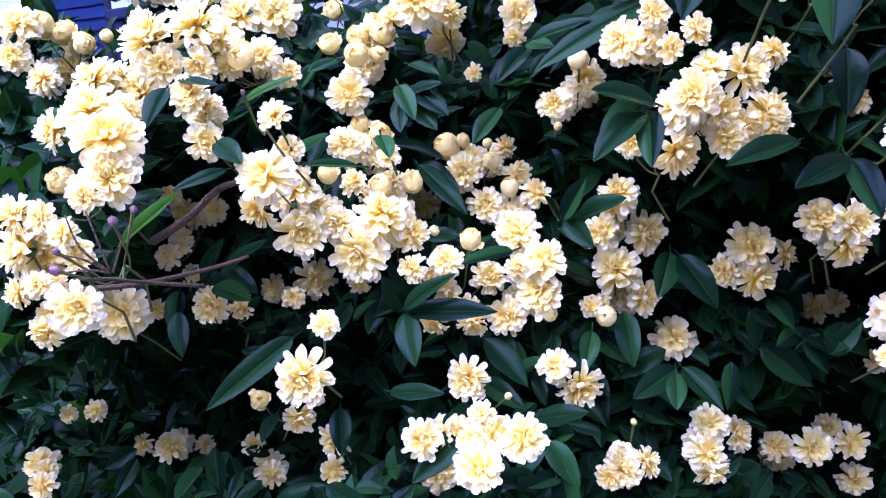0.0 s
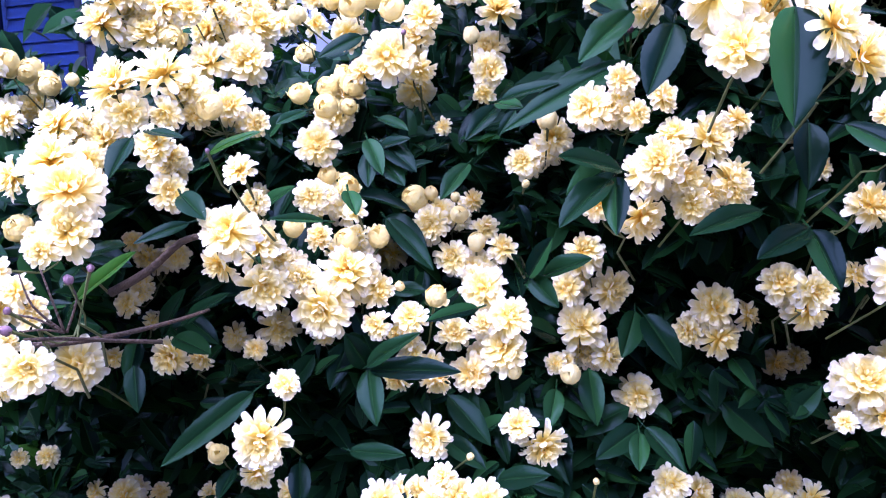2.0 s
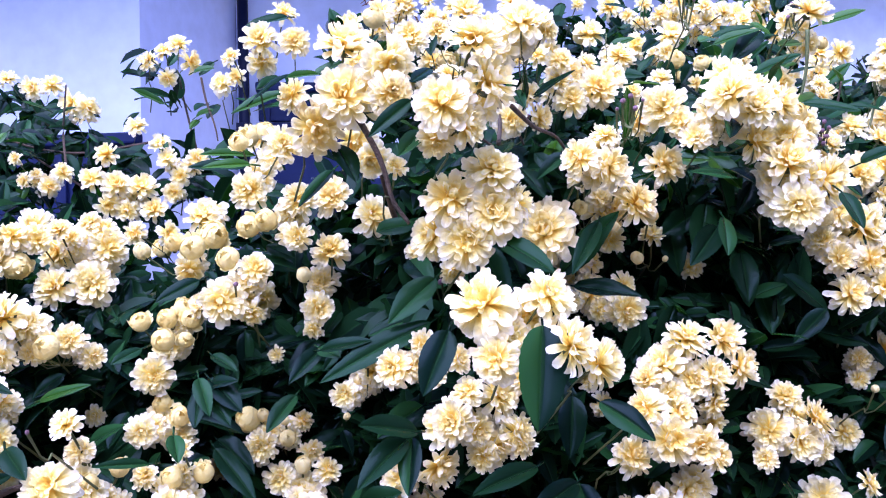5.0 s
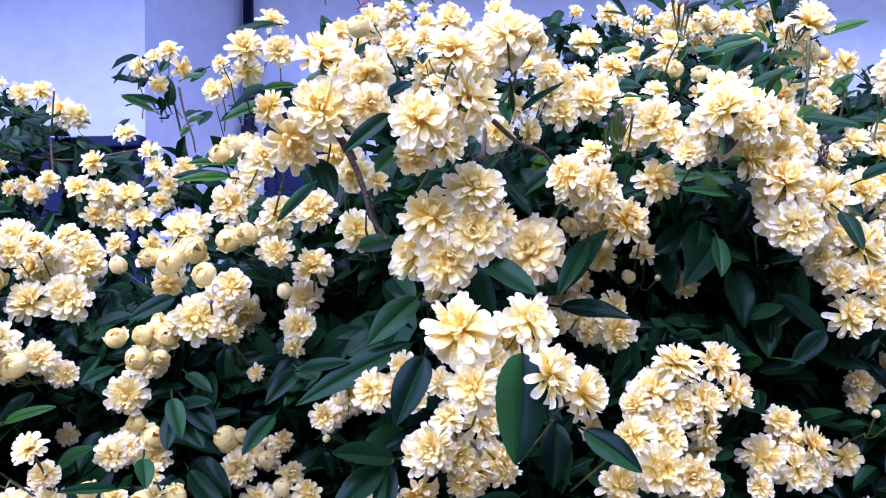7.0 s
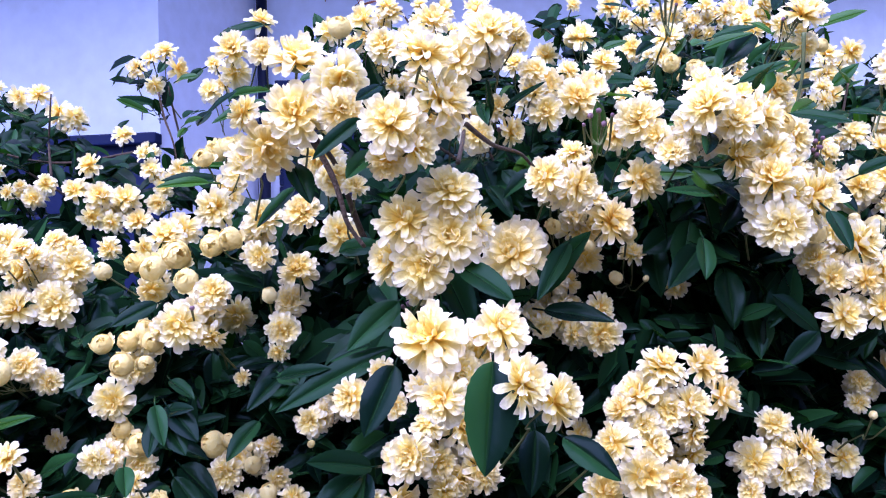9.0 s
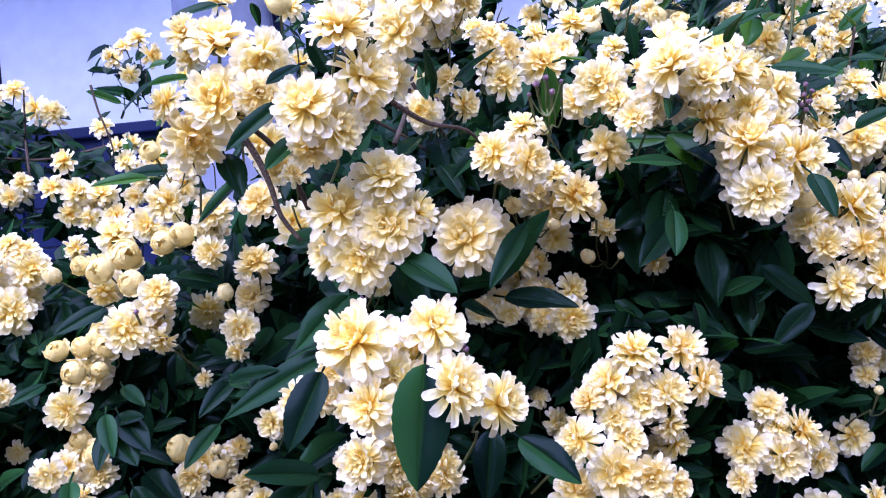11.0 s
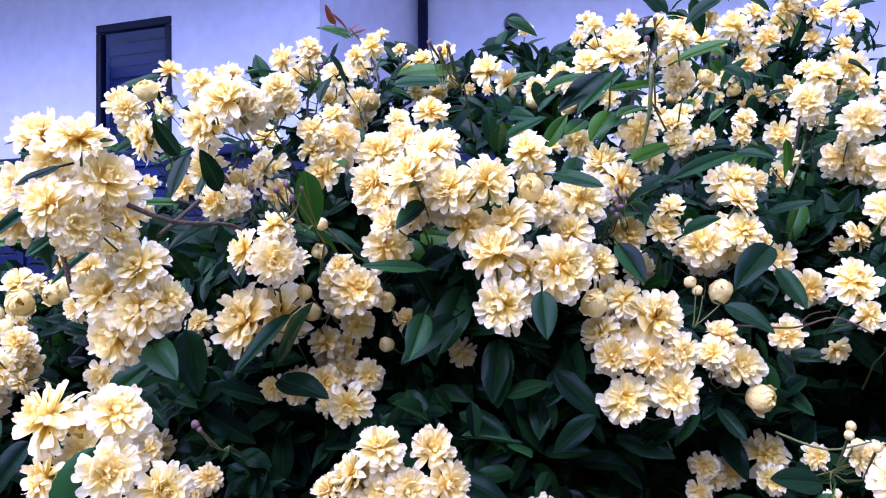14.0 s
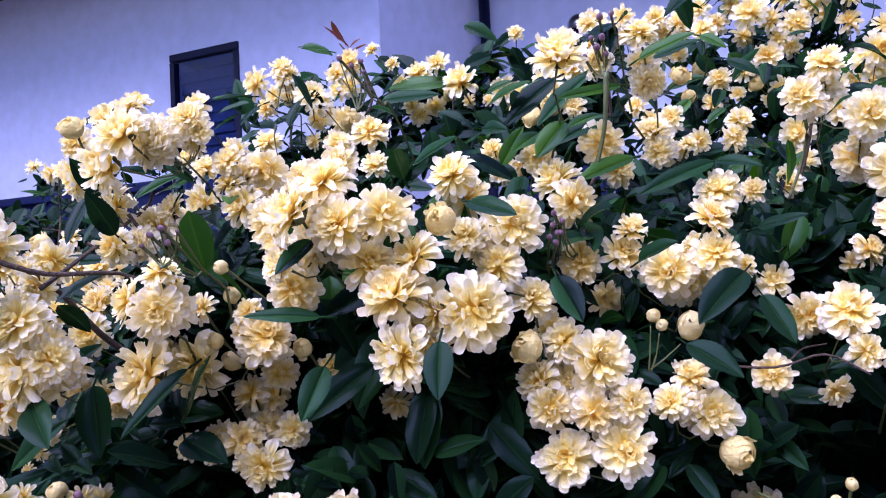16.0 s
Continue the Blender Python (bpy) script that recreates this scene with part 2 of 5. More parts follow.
def shells(seed, layers, low, flare):
    """Broad cupped petals wrapped over one another round a globe, 1 across."""
    rng = random.Random(seed)
    bm = bmesh.new()
    for radius, top, count, wide in layers:
        first = rng.random()
        for k in range(count):
            turn = Matrix.Rotation((k + first + rng.uniform(-0.15, 0.15)) * math.tau / count, 3, "Z")
            peak = radians(top + rng.uniform(-6, 6))
            span = radians(wide) * rng.uniform(0.9, 1.1)
            slip = rng.uniform(0.02, 0.06)
            grid = []
            for i in range(7):
                s = i / 6
                line = []
                for j in range(6):
                    u = 2 * j / 5 - 1
                    lat = radians(low) + (peak * (1 - 0.3 * u * u) - radians(low)) * s
                    r = radius * (1 + flare * max(0.0, s - 0.7) + slip * u)
                    line.append(bm.verts.new(turn @ Vector((r * math.cos(lat) * math.cos(u * span / 2), r * math.cos(lat) * math.sin(u * span / 2), r * math.sin(lat) * 1.05))))
                grid.append(line)
            for one, two in zip(grid, grid[1:]):
                for j in range(5):
                    bm.faces.new((one[j], one[j + 1], two[j + 1], two[j]))
    return bm


def cabbage(seed):
    """A half-open rose: a loose cup of flared petals round a full rounded heart."""
    rng = random.Random(seed)
    bm = shells(seed, ((0.46, 24, 4, 112), (0.445, 44, 4, 115), (0.425, 62, 4, 118), (0.40, 78, 3, 150)), -74, 0.07)
    for v in bm.verts:
        v.co += noise.noise_vector(v.co * 3.1 + Vector((seed, 0, 0))) * 0.06 * max(0.0, v.co.z + 0.5)
    for count, tilt, length, width, start, rise in ((6, 22, 0.50, 0.40, 0.10, -0.30), (6, 42, 0.62, 0.42, 0.10, -0.36), (6, 80, 0.70, 0.24, 0.08, -0.24)):
        first = rng.random()
        for k in range(count):
            if tilt < 30 and rng.random() < 0.4:
                continue
            turn = Matrix.Rotation((k + first + rng.uniform(-0.3, 0.3)) * math.tau / count, 3, "Z")
            petal(bm, turn, radians(tilt + rng.uniform(-12, 12)), start, length * rng.uniform(0.85, 1.1), width * rng.uniform(0.8, 1.2), rng.uniform(0.3, 0.9), radians(rng.uniform(-30, 10)), rng, rise=rise)
    return bm


def bud(seed):
    """A closed bud, its petals wrapped to a blunt tip."""
    bm = shells(seed, ((0.5, 52, 3, 135), (0.47, 68, 3, 140), (0.435, 86, 3, 170)), -80, 0.06)
    for v in bm.verts:
        v.co += noise.noise_vector(v.co * 2.6 + Vector((seed, 0, 0))) * 0.08
        v.co.z *= 1.12
    return bm


def calyx(bm, low, size, seed):
    """Five pointed sepals under a flower, its heel at height low."""
    rng = random.Random(seed)
    for k in range(5):
        turn = Matrix.Rotation((k + rng.uniform(-0.15, 0.15)) * math.tau / 5, 3, "Z")
        flare = rng.uniform(0.75, 1.25)
        spine = [bm.verts.new(turn @ Vector((r * size * flare, 0, low + h * size))) for r, h in ((0.1, -0.12), (0.62, 0.08), (1.0, 0.42), (1.08, 0.95))]
        for sign in (1, -1):
            edge = [bm.verts.new(turn @ Vector((r * size * flare, sign * w * size, low + (h + 0.03) * size))) for r, h, w in ((0.1, -0.12, 0.12), (0.58, 0.08, 0.34), (0.95, 0.42, 0.22))]
            for ring in ((spine[0], spine[1], edge[1], edge[0]), (spine[1], spine[2], edge[2], edge[1]), (spine[2], spine[3], edge[2])):
                bm.faces.new(ring if sign < 0 else ring[::-1]).material_index = 1
    return bm


def shared(name, bm, mat):
    me = bpy.data.meshes.new(name)
    bm.normal_update()
    bm.to_mesh(me)
    bm.free()
    me.materials.append(mat)
    me.materials.append(STEM)
    me.polygons.foreach_set("use_smooth", [True] * len(me.polygons))
    return me


FAR_ROSES = [shared("rose_flower", calyx(rosette(400 + i, True), -0.2, 0.2, 450 + i), PETAL) for i in range(8)]
ROSES = [shared("rose_flower", calyx(rosette(100 + i), -0.2, 0.2, 150 + i), PETAL) for i in range(14)]
HALF_OPEN = [shared("half_open_rose", calyx(cabbage(200 + i), -0.46, 0.4, 220 + i), BUD) for i in range(4)]
BUDS = [shared("bud", calyx(bud(300 + i), -0.5, 0.42, 330 + i), BUD) for i in range(3)]
SPENT_BUDS = [shared("spent_bud", calyx(bud(320 + i), -0.5, 0.5, 340 + i), SPENT) for i in range(2)]


def blade(bm, place, length, width, fold, droop, twist, steps=8, arch=0.0):
    """One finely toothed leaflet from place (its base at the origin, tip along +x, upper side +z)."""
    run = bm.verts.layers.float.get("run") or bm.verts.layers.float.new("run")
    rib = bm.verts.layers.float.get("rib") or bm.verts.layers.float.new("rib")
    columns = (0.0, 0.12, 0.55, 1.0) if steps > 9 else (0.0, 0.5, 1.0) if arch else (0.0, 1.0)
    for sign in (1, -1):
        grid = []
        for i in range(steps + 1):
            s = i / steps
            half = width * 0.5 * 2.67 * s ** 0.60 * (1 - s) ** 0.85 if 0 < s < 1 else 0.0
            if steps > 9:
                half *= 1.0 + 0.022 * (-1) ** i
            x, z = length * s, -droop * length * s * s
            lean = twist * (s - 0.3) * sign
            line = []
            for u in columns if half else (0.0,):
                ripple = 0.07 * u * u * math.sin(9 * s + sign + twist * 20)
                v = bm.verts.new(place @ Vector((x + (1 - u) * u * 0.2 * half, sign * half * u, z + half * ((fold + lean) * u + arch * u * (1 - u) + ripple))))
                v[run], v[rib] = s, 1.0 - u
                line.append(v)
            grid.append(line)
        for one, two in zip(grid, grid[1:]):
            for j in range(len(columns) - 1):
                ring = []
                for line, order in ((one, (j, j + 1)), (two, (j + 1, j))):
                    for k in order:
                        v = line[min(k, len(line) - 1)]
                        if v not in ring:
                            ring.append(v)
                if len(ring) > 2:
                    bm.faces.new(ring[::-1] if sign > 0 else ring)


def aim(origin, along, up):
    """A frame at origin: x along, z as near to up as may be."""
    x = along.normalized()
    y = up.cross(x)
    y = y.normalized() if y.length > 1e-4 else x.orthogonal().normalized()
    z = x.cross(y)
    return Matrix.Translation(origin) @ Matrix((x, y, z)).transposed().to_4x4()


WALL_Y = 4.4


# ---- ground ----
def ground():
    bm = bmesh.new()
    size, n = 60.0, 60
    rows = []
    for i in range(n + 1):
        rows.append([])
        for j in range(n + 1):
            a, b = 2 * i / n - 1, 2 * j / n - 1
            x, y = size * a * abs(a) ** 1.5, size * b * abs(b) ** 1.5
            rows[-1].append(bm.verts.new((x, y, -0.02 + 0.02 * noise.noise(Vector((x * 2, y * 2, 0))))))
    for a, b in zip(rows, rows[1:]):
        for j in range(n):
            bm.faces.new((a[j], b[j], b[j + 1], a[j + 1]))
    return tagged(link_mesh("ground", bm, BOUNCE_GROUND, smooth=True), "unseen ground round the rose, pale grey-brown to bounce light up", "ground", kind="structure")


ground()


# Unseen walls added to block the low sky and bounce light back.
def unseen_light_wall(name, x0, x1, y0, y1, top=2.6):
    return tagged(link_mesh(name, slab(x0, x1, y0, y1, -0.05, top, 0.02), BOUNCE_PLASTER), "unseen plain grey wall, added to block low sky and bounce light", "wall", kind="structure")


unseen_light_wall("wall_south", -7.0, 6.0, -3.2, -3.0, 3.4)
unseen_light_wall("wall_west", -7.2, -7.0, -3.2, 5.2, 3.9)
# Added tall to keep the eastern sky off the bush's right side.
unseen_light_wall("wall_east", 3.4, 3.6, -3.2, WALL_Y - 0.9, 5.0)


# ---- the house behind ----
house = tagged(new("house"), "pale stucco house, skylight tint in its colour, with navy boarding and a dark downpipe", "house")
house.location = (0, WALL_Y, 0)
WING = Matrix.Translation((-0.845, 3.66, 0)) @ Matrix.Rotation(radians(-11), 4, "Z")
STRAIGHT = Matrix.Translation((0, WALL_Y, 0))
WIN = (-1.33, -0.90, 1.72, 2.70)
EAVE = 3.33


def house_part(name, bm, mat, label="", parent=house, smooth=False, at=STRAIGHT):
    """A piece in the frame of one front: x along the wall, y into the house."""
    bmesh.ops.transform(bm, verts=bm.verts, matrix=Matrix.Translation((0, -WALL_Y, 0)) @ at)
    return part(name, bm, mat, parent, label, smooth)


def wing_wall():
    bm = bmesh.new()
    x0, x1, z0, z1 = WIN
    box(bm, -6.6, x0, 0, 0.22, 0.0, EAVE)
    box(bm, x1, 0.0, 0, 0.22, 0.0, EAVE)
    box(bm, x0, x1, 0, 0.22, 0.0, z0)
    box(bm, x0, x1, 0, 0.22, z1, EAVE)
    return bm


def return_wall():
    """The short wall from the wing's corner back to the main front."""
    bm = bmesh.new()
    plan = ((-0.845, 3.66), (-0.52, WALL_Y), (-0.52, WALL_Y + 0.2), (-0.9, WALL_Y + 0.2), (-0.86, 3.7))
    low = [bm.verts.new((x, y - WALL_Y, 0.0)) for x, y in plan]
    high = [bm.verts.new((x, y - WALL_Y, EAVE)) for x, y in plan]
    n = len(plan)
    for k in range(n):
        bm.faces.new((low[k], low[(k + 1) % n], high[(k + 1) % n], high[k]))
    bm.faces.new(high)
    bm.faces.new(low[::-1])
    return bm


house_part("wall", wing_wall(), STUCCO, "pale stucco wall with a narrow window, skylight tint in its colour", at=WING)
house_part("wall", return_wall(), STUCCO, "short pale return wall, skylight tint in its colour")
house_part("wall", slab(-0.515, 6.0, 0, 0.2, 0.0, EAVE), STUCCO, "pale stucco wall set back, skylight tint in its colour")
house_part("side_wall", slab(-6.6, -6.4, 0.225, 5.0, 0.0, EAVE), STUCCO, at=WING)
house_part("side_wall", slab(5.8, 6.0, 0.205, 6.0, 0.0, EAVE), STUCCO)
house_part("back_wall", slab(-7.0, 6.0, 6.0, 6.2, 0.0, EAVE), STUCCO)


def boarding(x0, x1, top, at):
    """Navy boards below a projecting cap."""
    z = 0.08
    while z < top - 0.06:
        house_part("board", slab(x0, x1, -0.03, -0.004, z, min(z + 0.172, top - 0.05), 0.004), NAVY, at=at)
        z += 0.18
    house_part("cap_rail", slab(x0 - 0.01, x1 + 0.01, -0.075, -0.004, top - 0.05, top, 0.008), NAVY, at=at)
    x = x0 + 0.02
    while x < x1 - 0.05:
        house_part("batten", slab(x, x + 0.045, -0.05, -0.031, 0.08, top - 0.052, 0.004), NAVY, at=at)
        x += 0.46


boarding(WIN[1] + 0.05, 0.0, 2.045, WING)
boarding(-6.5, WIN[0] - 0.05, 2.045, WING)
boarding(-0.40, 0.155, 2.445, STRAIGHT)
boarding(0.18, 5.9, 1.92, STRAIGHT)


def window():
    x0, x1, z0, z1 = WIN
    bm = bmesh.new()
    for a, b, low, high in ((x0 - 0.03, x0 + 0.004, z0 + 0.02, z1 - 0.004), (x1 - 0.004, x1 + 0.03, z0 + 0.02, z1 - 0.004), (x0 - 0.03, x1 + 0.03, z1 - 0.002, z1 + 0.04)):
        box(bm, a, b, -0.012, 0.03, low, high, 0.005)
    w = house_part("window_frame", bm, FRAME, "dark navy window frame", at=WING)
    house_part("sill", slab(x0 - 0.05, x1 + 0.05, -0.06, 0.06, z0 - 0.045, z0 + 0.018, 0.006), FRAME, "", w, at=WING)
    house_part("pane", slab(x0 + 0.002, x1 - 0.002, 0.012, 0.018, z0 + 0.02, z1 - 0.006), GLASS, "", w, at=WING).visible_shadow = False
    z = z0 + 0.05
    while z < z1 - 0.05:
        bm = slab(x0 + 0.015, x1 - 0.015, -0.003, 0.003, -0.034, 0.034)
        bmesh.ops.rotate(bm, verts=bm.verts, cent=(0, 0, 0), matrix=Matrix.Rotation(radians(-14), 3, "X"))
        bmesh.ops.translate(bm, verts=bm.verts, vec=(0, 0.045, z))
        house_part("slat", bm, BLIND, "", w, at=WING)
        z += 0.06
    house_part("backing", slab(x0, x1, 0.2, 0.215, z0, z1), BLIND, "", w, at=WING)


window()


def downpipe():
    bm = bmesh.new()
    tube(bm, [Vector((-0.472, -0.06, z)) for z in (0.05, 1.2, 2.2, EAVE)], [0.029] * 4, 12)
    pipe = house_part("downpipe", bm, FRAME, "dark navy downpipe", smooth=True)
    for z in (0.9, 2.2, 3.05):
        house_part("pipe_bracket", slab(-0.512, -0.432, -0.094, -0.004, z - 0.02, z + 0.02, 0.004), FRAME, "", pipe)


downpipe()


def vent():
    """A round hooded steel vent."""
    c = Vector((0.032, 0, 2.76))
    bm = bmesh.new()
    bmesh.ops.create_cone(bm, cap_ends=True, segments=32, radius1=0.063, radius2=0.063, depth=0.02, matrix=Matrix.Translation(c + Vector((0, -0.012, 0))) @ Matrix.Rotation(radians(90), 4, "X"))
    cover = house_part("vent_cover", bm, STEEL, "round steel vent cover", smooth=False)
    bm = bmesh.new()
    bmesh.ops.create_uvsphere(bm, u_segments=24, v_segments=14, radius=0.058, matrix=Matrix.Translation(c + Vector((0, -0.02, 0.004))))
    bmesh.ops.bisect_plane(bm, geom=bm.verts[:] + bm.edges[:] + bm.faces[:], plane_co=c + Vector((0, 0, -0.022)), plane_no=(0, 0, -1), clear_outer=True)
    house_part("hood", bm, STEEL, "", cover, smooth=True)
    bm = bmesh.new()
    bmesh.ops.create_cone(bm, cap_ends=True, segments=24, radius1=0.048, radius2=0.048, depth=0.01, matrix=Matrix.Translation(c + Vector((0, -0.028, -0.006))) @ Matrix.Rotation(radians(90), 4, "X"))
    house_part("opening", bm, FRAME, "", cover)


vent()


def roof(x0, x1, front, ridge, back, low):
    bm = bmesh.new()
    a = [bm.verts.new(v) for v in ((x0, front, low), (x1, front, low), (x1, ridge, low + 1.5), (x0, ridge, low + 1.5), (x1, back, low), (x0, back, low))]
    for f in ((0, 1, 2, 3), (3, 2, 4, 5), (0, 3, 5), (1, 4, 2), (0, 5, 4, 1)):
        bm.faces.new([a[i] for i in f])
    return bm


for x0, x1, depth, low, at in ((-7.2, 0.35, 1.05, EAVE, WING), (-1.2, 6.5, 0.75, EAVE + 0.004, STRAIGHT)):
    house_part("soffit", slab(x0, x1, -depth, 0.4, low, low + 0.03), SOFFIT, "dark boarded eave", at=at)
    house_part("gutter", slab(x0, x1, -depth - 0.1, -depth - 0.002, low - 0.02, low + 0.1, 0.02), FRAME, at=at)
    house_part("roof", roof(x0 - 0.1, x1 + 0.1, -depth, 3.0, 6.6, low + 0.06), TILE, "dark grey tiled roof", at=at)


# ---- the climbing rose ----
bush = tagged(new("rose_bush"), "large climbing rose covered in cream-yellow double flowers", "rose bush")
FLOWERS = []
rng = random.Random(7)
OUT = Vector((0.0, -1.0, 0.28))
LEANS = {"u": Vector((0, 0.1, 0.65)), "l": Vector((-0.8, 0.1, 0.1)), "r": Vector((0.8, 0.1, 0.1)), "d": Vector((0, 0, -0.7)), "": Vector((0, 0, 0))}


def facing(kind, outward):
    lean = LEANS[kind[1:]] + outward * 0.45
    return (OUT + lean + Vector((rng.gauss(0, 0.28), rng.gauss(0, 0.12), rng.gauss(0, 0.22)))).normalized()


def bloom(place, across, kind, parent, outward):
    way = facing(kind, outward)
    if kind[0] in "bs":
        way = (way + Vector((0, 0, 0.5))).normalized()
    mesh = rng.choice({"f": FAR_ROSES if place.y > 0.66 else ROSES, "h": HALF_OPEN, "b": BUDS, "s": SPENT_BUDS}[kind[0]])
    ob = new(mesh.name.split(".")[0], mesh)
    ob.parent = parent
    size = across * {"f": 1.0, "h": 0.92}.get(kind[0], 1.0)
    ob.matrix_basis = Matrix.Translation(place) @ way.to_track_quat("Z", "Y").to_matrix().to_4x4() @ Matrix.Rotation(rng.uniform(0, math.tau), 4, "Z") @ Matrix.Diagonal((size * rng.uniform(0.94, 1.06), size, size * rng.uniform(0.85, 1.1), 1))
    return way


def cluster(*blooms):
    """A spray of flowers on one stalk: x, y, z, width in millimetres, kind and lean."""
    middle = sum((Vector(b[:3]) for b in blooms), Vector()) / len(blooms)
    root = middle + Vector((rng.uniform(-0.01, 0.01), 0.026, -0.016))
    stalks = bmesh.new()
    tube(stalks, [root + Vector((rng.uniform(-0.015, 0.015), 0.045, -0.03)), root + Vector((0, 0.02, -0.01)), root], [0.0008, 0.0007, 0.0006], 5)
    spray = new("flower_cluster")
    spray.parent = bush
    hidden = []
    for k in range(int(len(blooms) * 1.15 + rng.random()) if len(blooms) > 2 else 0):
        x, y, z, across, kind = rng.choice(blooms)
        if kind[0] == "f" and y < 0.82:
            p = Vector((x, y, z)).lerp(middle, rng.uniform(0.25, 0.75))
            hidden.append((p.x, max(p.y, y) + across * 0.0006, p.z - 0.003, across * 0.92, "f"))
    for x, y, z, across, kind in (*blooms, *hidden):
        p = Vector((x, y, z))
        across *= (0.00117 if y < 0.66 else 0.00106) if kind[0] == "f" else 0.00104
        p.y += across * 0.12
        outward = p - middle
        outward.y = min(0.0, outward.y)
        way = bloom(p, across, kind, spray, outward / max(0.02, outward.length))
        heel = p - way * across * (0.12 if kind[0] == "f" else 0.45)
        span = (heel - root).length
        bow = Vector((rng.uniform(-0.1, 0.1), 0.05, -0.16)) * span - way * min(0.008, span * 0.2)
        tube(stalks, [root, root.lerp(heel, 0.3) + bow * 0.8, root.lerp(heel, 0.65) + bow, heel], [0.0005, 0.00045, 0.00045, 0.0009], 5)
        FLOWERS.append((p, across * 0.5, way))
    me = bpy.data.meshes.new("flower_cluster")
    stalks.normal_update()
    stalks.to_mesh(me)
    stalks.free()
    me.materials.append(STEM)
    stem = new("stalk", me)
    stem.parent = spray


LEAVES = []


def leaf(bx, by, bz, tx, ty, tz, wide, tone=""):
    """A leaflet from its base to its tip; its width in millimetres; red, light green, dark or as it comes."""
    a, b = Vector((bx, by, bz)), Vector((tx, ty, tz))
    along = b - a
    wide = min(wide, along.length * 455)
    up = Vector((rng.gauss(0, 0.2), -0.8, 0.75))
    bm = bmesh.new()
    blade(bm, aim(Vector(), along, up), along.length * 1.02, wide * 0.00105, rng.uniform(0.1, 0.45), rng.uniform(0.0, 0.16), rng.uniform(-0.25, 0.25), 22, 0.5)
    back = a - along.normalized() * 0.006 + Vector((0, 0.004, 0))
    tube(bm, [back - a, Vector()], [0.0007, 0.0006], 4)
    # High leaves often take the lighter green, as if lit from behind.
    fresh = tone == "fresh" or not tone and a.z > 1.5 and rng.random() < 0.45
    red = tone == "red"
    ob = part("leaf", bm, YOUNG if red else FRESH_LIT if fresh else LEAF, bush, "reddish young leaf" if red else "", True)
    ob.location = a
    LEAVES.append((a + along * 0.5, along.length * 0.5))


def cane(thick, *points, green=False):
    """A shoot through points; its radius in millimetres; woody, or thin or young and green."""
    bm = bmesh.new()
    ps = [Vector(p) for p in points]
    fine = []
    for i in range(len(ps) - 1):
        p0, p1, p2, p3 = ps[max(0, i - 1)], ps[i], ps[i + 1], ps[min(len(ps) - 1, i + 2)]
        for k in range(4):
            s = k / 4
            fine.append(0.5 * (2 * p1 + (p2 - p0) * s + (2 * p0 - 5 * p1 + 4 * p2 - p3) * s * s + (3 * p1 - p0 - 3 * p2 + p3) * s ** 3))
    fine.append(ps[-1])
    n = len(fine)
    tube(bm, fine, [thick * 0.001 * (1 - 0.45 * i / n) for i in range(n)], 8)
    part("cane", bm, STEM if green or thick < 0.55 else BARK, bush, "", True)


# main canes rise from the ground
for x0, y0, x1, y1, z1 in ((0.1, 0.85, -0.25, 0.7, 1.25), (0.15, 0.9, 0.05, 0.72, 1.35), (0.25, 0.92, 0.3, 0.7, 1.38), (0.3, 0.9, 0.55, 0.75, 1.4), (0.2, 0.95, 0.1, 0.95, 1.5), (0.35, 0.95, 0.62, 0.95, 1.55)):
    cane(11.0, (x0, y0, -0.03), (x0 * 0.8 + x1 * 0.2, y0 + 0.05, 0.45), ((x0 + x1) / 2 + 0.03, (y0 + y1) / 2 + 0.05, 0.95), (x1, y1, z1))
cluster((0.061, 0.508, 1.546, 32, "fl"), (0.071, 0.497, 1.577, 18, "h"))
cluster((0.142, 0.437, 1.540, 31, "f"), (0.159, 0.429, 1.555, 30, "fu"), (0.155, 0.442, 1.571, 18, "fu"), (0.178, 0.466, 1.567, 22, "f"), (0.185, 0.466, 1.560, 15, "f"))
cluster((0.135, 0.452, 1.518, 25, "fd"), (0.169, 0.461, 1.516, 17, "fl"), (0.178, 0.464, 1.501, 20, "f"), (0.152, 0.431, 1.494, 20, "fd"))
cluster((0.118, 0.520, 1.576, 17, "f"), (0.139, 0.491, 1.557, 19, "f"))
cluster((0.085, 0.716, 1.652, 31, "f"), (0.109, 0.722, 1.666, 26, "fu"), (0.113, 0.723, 1.659, 24, "f"), (0.086, 0.752, 1.647, 22, "f"))
cluster((0.135, 0.741, 1.634, 29, "f"), (0.157, 0.769, 1.619, 22, "h"))
cluster((0.102, 0.814, 1.633, 27, "fd"))
cluster((0.165, 0.747, 1.670, 29, "fu"), (0.143, 0.770, 1.667, 25, "f"))
cluster((0.131, 0.830, 1.669, 27, "fd"))
cluster((0.262, 0.539, 1.564, 25, "fu"))
cluster((0.194, 0.530, 1.562, 20, "fu"))
cluster((0.208, 0.498, 1.539, 25, "f"), (0.196, 0.476, 1.543, 19, "f"), (0.195, 0.478, 1.530, 18, "fu"), (0.204, 0.477, 1.516, 25, "f"))
cluster((0.132, 0.557, 1.553, 22, "fu"))
cluster((0.149, 0.524, 1.524, 28, "f"))
cluster((0.278, 0.502, 1.537, 17, "fu"))
